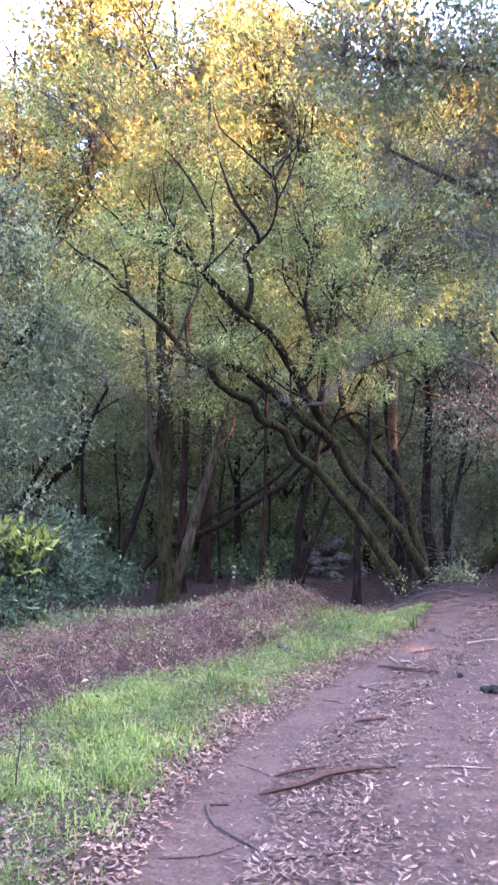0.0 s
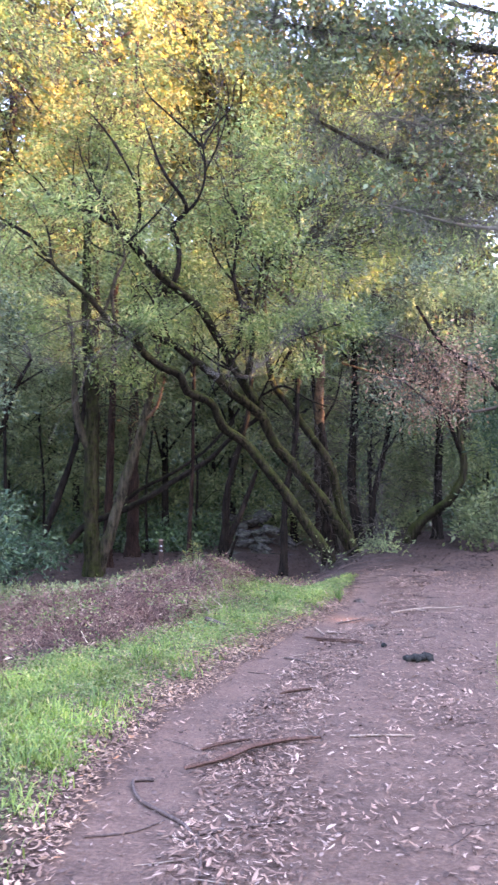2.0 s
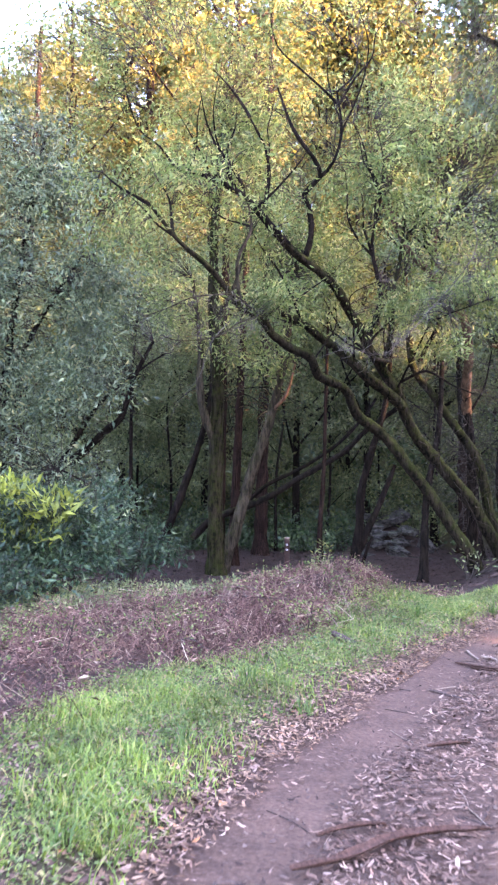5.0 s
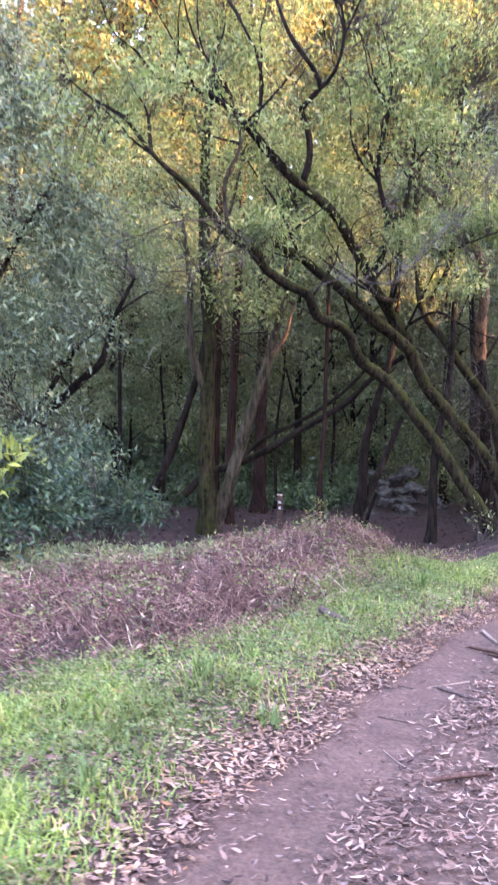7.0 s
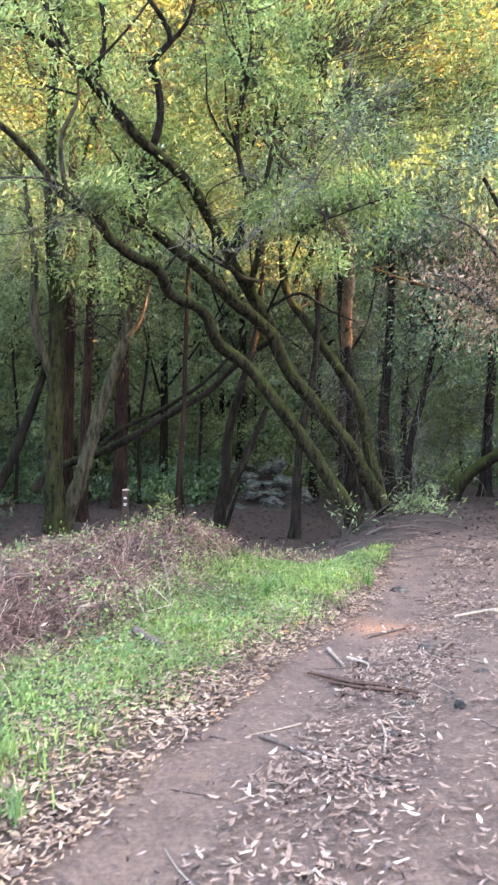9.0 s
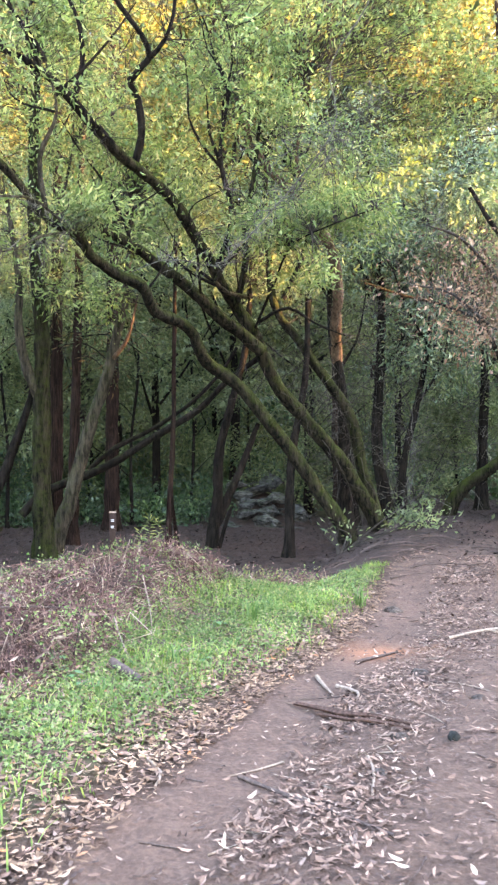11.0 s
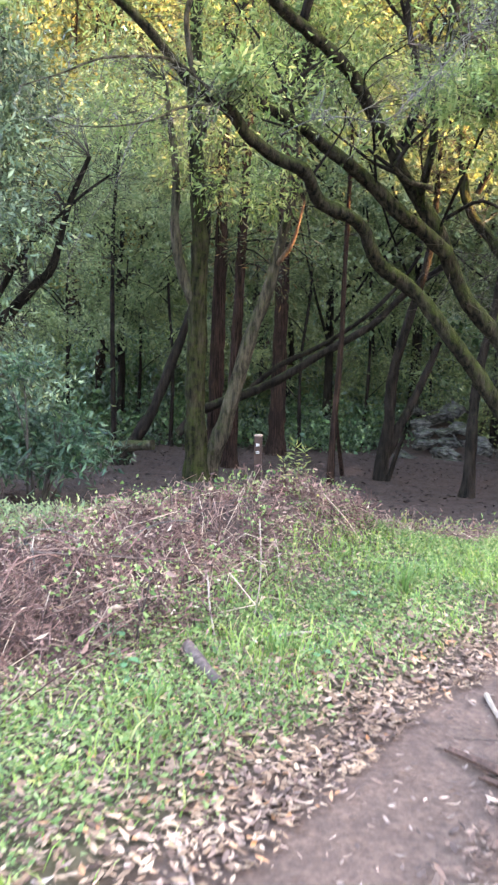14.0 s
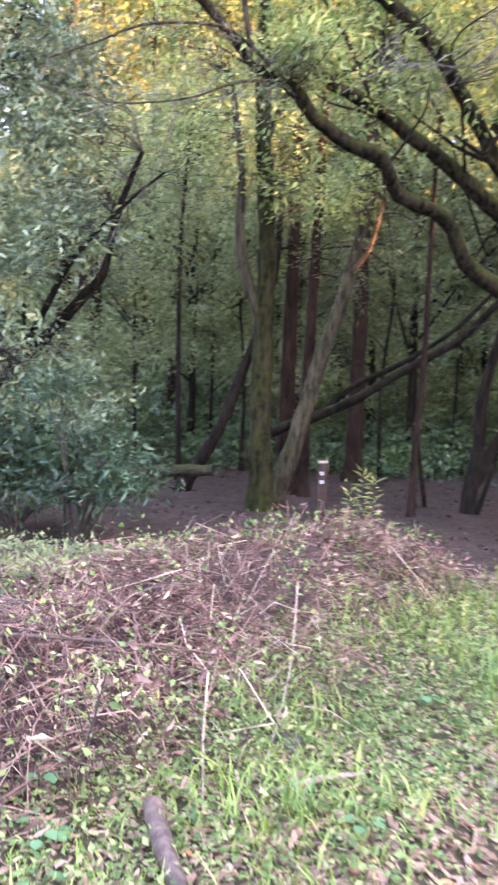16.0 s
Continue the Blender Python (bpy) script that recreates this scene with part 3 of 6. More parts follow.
    blobs = [(-1.7, 16.6, 7.0, 2.6, 1.6, 1.1), (-3.0, 16.4, 6.6, 2.0, 1.6, 1.3), (1.6, 18.0, 8.2, 2.2, 2.0, 1.8), (-1.2, 19.2, 12.6, 4.4, 1.8, 1.5), (-5.6, 19.4, 10.6, 2.4, 2.0, 2.0), (-3.8, 19.0, 11.6, 1.9, 1.6, 1.6), (3.4, 19.6, 10.8, 2.8, 2.0, 1.9), (5.0, 19.4, 8.8, 1.7, 1.2, 1.7), (6.4, 19.6, 7.6, 1.2, 1.0, 1.1), (0.4, 18.2, 4.9, 1.6, 1.0, 0.6), (1.6, 19.0, 5.2, 1.4, 1.0, 0.5), (2.2, 18.6, 6.2, 2.0, 1.6, 0.9), (3.6, 19.2, 5.5, 1.6, 1.6, 0.8),
             (0.2, 17.6, 5.6, 1.5, 1.3, 0.8), (2.6, 19.8, 8.6, 3.2, 2.2, 1.9), (-0.8, 16.2, 4.6, 1.3, 1.0, 0.6), (3.8, 20.5, 7.4, 2.4, 2.0, 1.4)]
    crown(tree, shifted(blobs, o), 1180, 24, 0.10, 0.3, BAY, lines_of(limbs, o), 0.21, clump=2.4, label="sparse drooping yellow-green bay leaves")
    right = [(5.0, 19.4, 8.4, 1.6, 1.0, 1.4), (6.5, 19.4, 7.2, 1.4, 1.0, 1.3), (4.2, 19.0, 9.8, 1.5, 1.0, 1.0), (7.6, 19.6, 8.6, 1.4, 1.0, 1.3)]
    crown(tree, shifted(right, o), 330, 22, 0.10, 0.3, BAY, lines_of(limbs, o), 0.22, 0.3, clump=1.5, label="shaded green bay leaves")
    front = [(0.7, 17.3, 5.3, 0.9, 0.6, 0.42), (2.1, 17.6, 5.1, 1.0, 0.6, 0.45), (3.4, 17.6, 5.3, 0.9, 0.6, 0.4), (2.6, 17.6, 4.35, 0.7, 0.5, 0.3), (-0.6, 16.9, 5.0, 0.7, 0.5, 0.35)]
    crown(tree, shifted(front, o), 230, 22, 0.095, 0.27, BAY, lines_of(limbs, o), 0.16, 0.35, clump=1.9, leaf_name="leafy_sprays", label="bright bay leaves in drooping sprays before the stems")


leaning_tree()


def bent_trunk():
    o = (3.9, 21.8, -0.1)
    tree = thing("tan_barked_tree", o, "smooth tan-barked tree with a bent upper trunk", "tree")
    # the lower trunk's darker bark stands in for the shade it is in
    limbs = [("trunk", [(4.0, 21.9, -0.3), (3.9, 21.8, 1.2), (3.85, 21.6, 2.5), (3.7, 21.4, 3.5), (3.66, 21.2, 3.8)], 0.14, 0.1, BARK_SHADED, "lower trunk, its shade painted as darker bark"),
             ("limb", [(3.72, 21.45, 3.4), (3.62, 21.0, 4.1), (3.6, 20.6, 4.6), (3.4, 20.2, 5.4), (2.9, 20.0, 6.0), (2.5, 19.8, 6.4), (2.0, 19.5, 6.9), (1.6, 19.3, 7.8)], 0.115, 0.05, BARK_PALE, ""),
             ("limb", [(2.9, 20.0, 6.0), (2.7, 19.6, 6.9), (2.9, 19.4, 7.8)], 0.05, 0.02, BARK_PALE, "")]
    limb_parts(tree, limbs)
    crown(tree, shifted([(2.0, 19.2, 8.2, 1.6, 1.4, 1.2), (3.0, 19.4, 7.4, 1.3, 1.2, 0.9)], o), 160, 24, 0.1, 0.3, BAY, lines_of(limbs, o))


bent_trunk()


# ---------------------------------------------------------------- trees on the flat
def single_tree(name, label, limbs, blobs, clusters, leaf, size=0.1, width=0.3, per=24, spread=0.28, droop=0.3, category="tree", group="", **kw):
    o = limbs[0][1][0]
    tree = thing(name, o, label, category, group)
    limb_parts(tree, limbs)
    if clusters:
        crown(tree, shifted(blobs, o), clusters, per, size, width, leaf, lines_of(limbs, o), spread, droop, **kw)
    return tree


single_tree("mossy_tree", "upright moss-covered tree with a forked grey trunk", [
    ("trunk", [(-2.05, 21.0, -0.7), (-2.08, 21.0, 0.2), (-2.1, 21.0, 1.2), (-2.1, 21.0, 2.4), (-2.1, 21.0, 3.8), (-2.2, 21.0, 5.2), (-2.25, 21.0, 6.5), (-2.2, 20.9, 8.5), (-2.0, 20.8, 10.5)], 0.2, 0.07, BARK_MOSSY, ""),
    ("limb", [(-2.12, 21.0, 2.6), (-2.4, 20.9, 3.3), (-2.5, 20.8, 4.0), (-2.5, 20.8, 4.9), (-2.7, 20.7, 6.4)], 0.11, 0.04, BARK_GREY, ""),
    ("limb", [(-2.2, 21.0, 5.4), (-1.7, 20.7, 6.3), (-1.4, 20.5, 7.4)], 0.06, 0.02, BARK_GREY, "")],
    [(-2.4, 20.8, 8.5, 2.2, 1.8, 2.6), (-2.8, 20.2, 6.0, 1.6, 1.3, 1.2), (-1.6, 20.2, 10.5, 2.0, 1.6, 1.6), (-1.6, 20.0, 4.6, 1.1, 0.8, 0.6)], 620, BAY)
single_tree("leaning_stem_tree", "slanting grey-barked tree growing beside the mossy tree", [
    ("trunk", [(-2.05, 21.7, -0.7), (-1.95, 21.6, -0.2), (-1.7, 21.6, 0.5), (-1.48, 21.6, 1.3), (-1.2, 21.6, 2.3), (-0.95, 21.6, 3.0), (-0.78, 21.6, 3.7), (-0.5, 21.5, 5.0), (-0.4, 21.3, 6.6)], 0.16, 0.06, BARK_GREY, ""),
    # the stem's sunlit top, its light put into a paler bark
    ("limb", [(-0.85, 21.6, 3.4), (-0.5, 21.3, 3.8), (-0.3, 21.2, 4.5)], 0.05, 0.02, BARK_PALE, "")],
    [(-0.4, 21.0, 6.8, 1.5, 1.2, 1.5), (-0.6, 21.0, 4.6, 0.8, 0.7, 0.6)], 240, BAY)


def redwood(place, height_m, r, lean=(0, 0)):
    x, y, z = place
    limbs = [("trunk", [(x, y, z), (x + lean[0] * 0.3, y, z + height_m * 0.3), (x + lean[0] * 0.6, y, z + height_m * 0.6), (x + lean[0], y + lean[1], z + height_m)], r, r * 0.3, BARK_RED, "")]
    tree = thing("redwood_tree", place, "tall straight young redwood with reddish furrowed bark", "tree", "redwoods on the flat")
    for k in range(18):
        h = rng.uniform(0.28, 0.97) * height_m
        a = rng.uniform(0, 2 * math.pi)
        n = 0.7 + 1.7 * (1 - h / height_m) * rng.uniform(0.6, 1.1)
        b = Vector((x + lean[0] * h / height_m, y, z + h))
        limbs.append(("limb", [b, b + Vector((math.cos(a), math.sin(a), -0.05)) * n * 0.5, b + Vector((math.cos(a) * n, math.sin(a) * n, -0.35 * n))], 0.022, 0.008, BARK_SHADED, ""))
    limb_parts(tree, limbs)
    ends = np.array([Vector(l[1][j]).lerp(Vector(l[1][j + 1]), u) - Vector(place) for l in limbs[1:] for j in (0, 1) for u in (0.35, 0.7, 1.0)])
    k = np.repeat(np.arange(len(ends)), 34)
    off = rng.normal(size=(len(k), 3)) * [0.22, 0.22, 0.13]
    leaf_cloud("crown", ends[k] + off, off + [0, 0, -0.08], 0.13, 0.16, NEEDLE, tree)


redwood((-2.35, 24.0, -0.6), 15, 0.17, (0.1, 0))
redwood((-1.92, 23.5, -0.6), 14, 0.13, (0.4, 0))
redwood((-1.4, 27.0, -0.6), 17, 0.20, (0.1, 0))
redwood((-9.1, 27.5, -0.5), 17, 0.21, (0.2, 0.2))
redwood((5.0, 29.0, -0.4), 16, 0.18, (-0.2, 0))

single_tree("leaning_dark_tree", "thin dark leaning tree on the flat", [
    ("trunk", [(-4.2, 23.0, -0.7), (-4.05, 23.0, -0.3), (-3.5, 23.2, 0.7), (-3.1, 23.4, 1.9), (-2.8, 23.6, 2.9), (-2.6, 23.8, 4.0), (-2.6, 24.0, 5.4)], 0.13, 0.05, BARK_SHADED, "")],
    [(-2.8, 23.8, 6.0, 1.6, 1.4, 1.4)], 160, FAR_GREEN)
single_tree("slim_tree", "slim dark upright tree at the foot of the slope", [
    ("trunk", [(-4.9, 25.0, -0.6), (-4.95, 25.0, 1.0), (-5.0, 25.0, 2.7), (-5.0, 25.0, 5.1), (-4.8, 25.0, 7.5)], 0.07, 0.03, BARK_SHADED, "")],
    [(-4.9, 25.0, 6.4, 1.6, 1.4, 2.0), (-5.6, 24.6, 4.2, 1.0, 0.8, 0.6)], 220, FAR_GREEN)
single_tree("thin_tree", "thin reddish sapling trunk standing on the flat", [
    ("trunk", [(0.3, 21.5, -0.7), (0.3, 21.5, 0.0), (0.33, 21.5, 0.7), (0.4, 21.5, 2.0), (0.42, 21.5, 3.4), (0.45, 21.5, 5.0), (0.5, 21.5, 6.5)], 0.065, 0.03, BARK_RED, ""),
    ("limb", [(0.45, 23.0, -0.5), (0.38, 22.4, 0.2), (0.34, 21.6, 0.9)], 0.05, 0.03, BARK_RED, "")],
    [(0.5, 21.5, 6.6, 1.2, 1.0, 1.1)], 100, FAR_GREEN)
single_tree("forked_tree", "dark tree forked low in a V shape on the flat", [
    ("trunk", [(1.2, 22.5, -0.75), (1.2, 22.5, -0.35), (1.22, 22.5, 0.0), (1.3, 22.5, 0.6), (1.35, 22.4, 1.6), (1.6, 22.2, 2.6), (1.9, 22.0, 3.8), (2.0, 21.9, 5.4)], 0.13, 0.04, BARK_SHADED, ""),
    ("limb", [(1.2, 22.5, -0.1), (1.5, 22.6, 0.55), (1.8, 22.7, 1.2), (2.2, 22.8, 2.2)], 0.11, 0.05, BARK_SHADED, ""),
    ("limb", [(1.28, 22.4, -0.6), (1.5, 22.2, 0.2), (1.6, 22.1, 0.45)], 0.055, 0.03, BARK_SHADED, "")],
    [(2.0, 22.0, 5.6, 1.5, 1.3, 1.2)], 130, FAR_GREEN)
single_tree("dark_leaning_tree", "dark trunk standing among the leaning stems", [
    ("trunk", [(2.6, 20.5, -0.6), (2.62, 20.5, 0.3), (2.7, 20.7, 1.5), (3.0, 21.0, 3.0), (3.1, 21.2, 4.6)], 0.10, 0.05, BARK_SHADED, "")], [], 0, FAR_GREEN)
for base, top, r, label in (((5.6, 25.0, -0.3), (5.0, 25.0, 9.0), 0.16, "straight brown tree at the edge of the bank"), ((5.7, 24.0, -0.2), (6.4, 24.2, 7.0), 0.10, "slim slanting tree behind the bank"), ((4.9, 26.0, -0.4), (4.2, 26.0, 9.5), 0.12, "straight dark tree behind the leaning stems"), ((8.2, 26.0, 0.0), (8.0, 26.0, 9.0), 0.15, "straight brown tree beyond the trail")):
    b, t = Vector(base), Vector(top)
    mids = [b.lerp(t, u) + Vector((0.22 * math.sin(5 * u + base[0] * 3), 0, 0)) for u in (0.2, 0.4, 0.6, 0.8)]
    single_tree("woodland_tree", label, [("trunk", [b, *mids, t], r, r * 0.35, BARK_SHADED, ""),
                                         ("limb", [mids[1], mids[1] + Vector((0.5, -0.3, 0.9)), mids[1] + Vector((0.7, -0.5, 2.0))], r * 0.4, 0.015, BARK_SHADED, ""),
                                         ("limb", [mids[2], mids[2] + Vector((-0.5, -0.2, 0.7)), mids[2] + Vector((-0.9, -0.4, 1.6))], r * 0.35, 0.015, BARK_SHADED, "")],
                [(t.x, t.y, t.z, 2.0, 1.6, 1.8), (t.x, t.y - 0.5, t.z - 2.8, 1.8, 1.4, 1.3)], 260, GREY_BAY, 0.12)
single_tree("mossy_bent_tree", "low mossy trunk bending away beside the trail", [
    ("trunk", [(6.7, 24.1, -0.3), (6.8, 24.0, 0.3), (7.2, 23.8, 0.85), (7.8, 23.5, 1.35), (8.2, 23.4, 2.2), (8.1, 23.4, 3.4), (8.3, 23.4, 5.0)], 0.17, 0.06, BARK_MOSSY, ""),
    ("limb", [(8.15, 23.4, 2.6), (7.2, 22.6, 4.2), (6.2, 22.0, 4.6), (5.0, 21.4, 4.75), (4.2, 21.0, 4.9)], 0.06, 0.02, BARK_SHADED, "dark horizontal branch")],
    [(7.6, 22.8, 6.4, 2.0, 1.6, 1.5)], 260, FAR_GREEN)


def fallen(name, label, pts, r0, r1, mat=BARK_SHADED):
    o = Vector(pts[0])
    ob = thing(name, o, label, "log")
    v, f = tube([Vector(p) - o for p in pts], r0, r1, 10, 0.2, seed=o.x)
    part("trunk", v, f, mat, ob)
    return ob


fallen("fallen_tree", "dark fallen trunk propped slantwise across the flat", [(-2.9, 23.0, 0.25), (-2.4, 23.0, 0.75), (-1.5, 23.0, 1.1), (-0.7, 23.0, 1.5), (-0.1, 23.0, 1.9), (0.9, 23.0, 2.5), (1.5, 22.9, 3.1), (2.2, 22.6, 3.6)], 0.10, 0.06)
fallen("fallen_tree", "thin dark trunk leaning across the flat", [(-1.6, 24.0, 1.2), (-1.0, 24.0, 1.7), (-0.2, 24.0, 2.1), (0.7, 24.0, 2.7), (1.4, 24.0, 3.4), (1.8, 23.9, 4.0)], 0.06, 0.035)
fallen("fallen_log", "mossy horizontal log lying under the shrubs", [(-6.6, 22.4, -0.25), (-5.1, 22.0, -0.1), (-4.1, 21.8, 0.02), (-3.0, 21.5, 0.12)], 0.13, 0.1, BARK_GREY)

# the grey-green tree beside the flat, its leaves down to the ground
single_tree("grey_bay_tree", "dense grey-green bay tree with leaves to the ground", [
    ("trunk", [(-6.6, 19.4, -0.7), (-6.3, 19.3, 0.6), (-5.6, 19.1, 1.6), (-4.9, 19.0, 2.1), (-4.2, 18.8, 2.7), (-3.8, 18.6, 3.0), (-3.5, 18.4, 3.8), (-3.1, 18.2, 4.5)], 0.17, 0.03, BARK_SHADED, ""),
    ("limb", [(-5.2, 19.0, 2.0), (-4.8, 18.9, 2.6), (-4.3, 18.8, 3.3), (-3.4, 18.6, 4.0), (-2.9, 18.5, 4.3)], 0.06, 0.015, BARK_SHADED, ""),
    ("limb", [(-6.3, 19.3, 0.6), (-6.5, 19.0, 2.5), (-6.2, 18.6, 4.6), (-5.8, 18.2, 6.6), (-5.4, 18.0, 8.6)], 0.13, 0.03, BARK_SHADED, ""),
    ("limb", [(-6.2, 18.8, 4.0), (-5.2, 18.0, 5.2), (-4.4, 17.4, 6.0)], 0.06, 0.02, BARK_SHADED, ""),
    ("limb", [(-5.6, 19.1, 1.6), (-5.0, 18.0, 1.9), (-4.3, 17.3, 1.7)], 0.05, 0.015, BARK_SHADED, "")],
    [(-4.9, 18.0, 6.6, 1.6, 1.5, 2.0), (-5.2, 18.4, 3.9, 1.5, 1.4, 1.5), (-4.6, 18.4, 1.3, 1.3, 1.2, 1.1), (-4.0, 17.7, 5.2, 0.8, 1.0, 0.9), (-6.2, 17.6, 1.4, 1.5, 1.4, 1.6), (-5.8, 18.0, 8.2, 1.5, 1.5, 1.2), (-7.0, 17.8, 5.0, 1.6, 1.6, 3.0), (-4.1, 17.6, 3.4, 0.7, 0.8, 0.6)],
    1300, GREY_BAY, 0.10, 0.32, 30, 0.26, 0.1)

# the oak whose branches hang over the trail
single_tree("live_oak_tree", "live oak with grey-green leathery leaves overhanging the trail", [
    ("trunk", [(7.2, 9.2, -0.1), (7.1, 9.3, 1.4), (6.8, 9.5, 2.8), (6.6, 9.8, 4.2), (6.2, 10.0, 6.0), (6.0, 10.2, 8.0)], 0.3, 0.12, BARK_GREY, ""),
    ("limb", [(6.7, 9.7, 3.6), (5.8, 10.0, 4.7), (4.8, 10.2, 5.2), (3.8, 10.3, 5.5), (2.8, 10.4, 5.9), (1.8, 10.4, 6.4)], 0.1, 0.02, BARK_GREY, ""),
    ("limb", [(6.3, 10.0, 5.6), (5.4, 9.8, 6.5), (4.4, 9.8, 7.0), (3.4, 9.9, 7.2), (2.4, 10.0, 7.3), (1.2, 10.1, 7.5)], 0.09, 0.02, BARK_GREY, ""),
    ("limb", [(4.8, 10.2, 5.2), (4.2, 9.9, 4.9), (3.4, 9.8, 4.9), (2.6, 9.8, 5.1)], 0.035, 0.01, TWIG_PALE, ""),
    ("limb", [(6.2, 10.1, 6.4), (5.4, 10.6, 7.6), (4.4, 10.9, 8.2), (3.2, 11.0, 8.5)], 0.08, 0.02, BARK_GREY, ""),
    ("limb", [(3.8, 10.3, 5.5), (3.2, 10.0, 6.1), (2.4, 9.9, 6.3)], 0.025, 0.008, TWIG_PALE, ""),
    ("limb", [(3.2, 11.0, 8.5), (3.1, 12.0, 7.9), (2.5, 12.7, 7.0), (2.7, 13.0, 6.2), (2.3, 13.2, 5.5), (2.35, 13.4, 4.9), (1.6, 13.5, 3.95), (1.3, 13.5, 3.65), (1.1, 13.6, 3.5), (0.8, 13.7, 3.58), (0.5, 13.8, 3.6), (0.2, 13.9, 3.5)], 0.011, 0.004, TWIG_PALE, "pale lichen-covered drooping branch")],
    [(2.7, 10.2, 6.9, 1.5, 1.2, 1.1), (3.2, 10.2, 5.5, 0.9, 0.9, 0.8), (1.4, 10.4, 7.5, 0.9, 0.9, 0.7), (1.9, 10.6, 6.2, 0.6, 0.6, 0.7), (4.3, 10.2, 6.6, 1.0, 1.2, 1.5), (2.2, 10.4, 8.2, 1.4, 1.0, 0.7)], 900, OAK, 0.066, 0.5, 18, 0.16, 0.2, twig=TWIG_PALE, twig_r=0.005, reach=0.9)

# the dry, brown-leaved tree beside the trail
single_tree("dry_leaved_tree", "tree hung with withered pinkish-brown leaves", [
    ("trunk", [(8.9, 18.2, -0.1), (8.7, 18.1, 1.4), (7.9, 17.8, 2.8), (6.8, 17.4, 3.9), (5.6, 17.1, 4.7), (5.0, 17.0, 5.5)], 0.1, 0.03, BARK_SHADED, ""),
    ("limb", [(7.2, 17.5, 3.5), (6.2, 17.2, 3.3), (5.4, 17.1, 3.4), (4.7, 17.0, 3.9), (4.1, 16.9, 4.0)], 0.045, 0.012, TWIG, ""),
    ("limb", [(5.6, 17.2, 4.0), (4.9, 17.0, 4.7), (4.3, 16.9, 4.9)], 0.04, 0.012, TWIG, "")],
    [(5.0, 17.0, 3.9, 1.0, 0.8, 1.1), (4.4, 17.0, 4.2, 0.7, 0.7, 0.8), (5.8, 17.0, 4.0, 0.8, 0.8, 1.1)], 230, DRY, 0.062, 0.45, 16, 0.26, 0.5, twig=TWIG_PALE, twig_r=0.005, reach=1.0)


def bare_twigs(tree_name, starts, length, n, r, mat, down=0.0, label=""):
    """Fine leafless twigs on a tree's outer branches."""
    tree = bpy.data.objects[tree_name]
    o = np.array(tree.location)
    pts = np.array([q for line in starts for q in spline(line, 0.1)]) - o
    a = pts[rng.integers(0, len(pts), n)]
    w = rng.normal(size=(n, 3)) + [0, 0, -down]
    w /= np.linalg.norm(w, axis=1, keepdims=True)
    b = a + w * (length * rng.uniform(0.4, 1.2, n))[:, None]
    tagged(twig_cloud("bare_branchwork", a, b, r, mat, tree, sag=0.05), label, kind="stuff")
    c = b + rng.normal(size=b.shape) * length * 0.35
    tagged(twig_cloud("bare_branchwork", b - (b - a) * 0.4, c, r * 0.6, mat, tree, sag=0.05), label, kind="stuff")


bare_twigs("live_oak_tree", [[(2.8, 13.0, 5.2), (2.2, 13.4, 4.55), (1.6, 13.5, 4.0), (1.1, 13.6, 3.5), (0.5, 13.8, 3.6)], [(2.4, 13.3, 4.8), (2.1, 13.5, 4.8), (1.8, 13.6, 4.7)]], 0.4, 150, 0.005, TWIG_PALE, 0.2, "grey lichen-covered bare twigs")
bare_twigs("dry_leaved_tree", [[(5.6, 17.2, 4.0), (4.9, 17.0, 4.7), (4.3, 16.9, 4.9)], [(5.4, 17.1, 3.4), (4.1, 16.9, 4.0)]], 0.6, 120, 0.005, TWIG_PALE)
bare_twigs("leaning_bay_tree", [[(-1.0, 16.5, 4.8), (-1.5, 15.5, 4.82), (-2.6, 14.8, 4.3)], [(-0.9, 16.7, 4.7), (-1.4, 15.5, 4.15), (-2.3, 14.8, 4.0)]], 0.45, 110, 0.005, TWIG_PALE, 0.5, "thin pale bare twigs")
bare_twigs("leaning_bay_tree", [[(-0.5, 17.4, 6.3), (-1.3, 16.7, 7.0), (-2.4, 16.3, 7.3)], [(0.0, 17.6, 7.0), (-0.6, 16.8, 9.0)], [(0.45, 17.1, 7.7), (0.5, 17.0, 9.0)]], 0.8, 120, 0.008, TWIG, -0.3)
bare_twigs("leaning_bay_tree", [[(4.2, 21.2, 1.1), (3.6, 21.2, 2.8), (2.5, 21.2, 4.3), (2.3, 21.2, 5.6)], [(3.7, 20.6, 1.3), (2.4, 20.1, 2.8), (1.6, 19.5, 4.2)], [(1.75, 19.3, 4.9), (2.0, 19.0, 7.4)]], 1.1, 170, 0.008, TWIG, 0.1, "dense dark dead twigs")
bare_twigs("tan_barked_tree", [[(3.9, 21.8, 1.2), (3.7, 21.4, 3.5), (3.6, 20.6, 4.6), (2.5, 19.8, 6.4)]], 1.0, 70, 0.007, TWIG_PALE, 0.1)
bare_twigs("grey_bay_tree", [[(-4.9, 19.0, 2.1), (-3.8, 18.6, 3.0), (-3.1, 18.2, 4.5)], [(-4.3, 18.8, 3.3), (-2.9, 18.5, 4.3)]], 0.7, 70, 0.007, TWIG, 0.0)
bare_twigs("live_oak_tree", [[(4.8, 10.2, 5.2), (3.8, 10.3, 5.5), (1.8, 10.4, 6.4)], [(4.4, 9.8, 7.0), (2.4, 10.0, 7.3), (1.2, 10.1, 7.5)], [(4.2, 9.9, 4.9), (2.6, 9.8, 5.1)]], 0.8, 800, 0.005, TWIG_PALE, 0.3, "grey bare twigs hanging down")

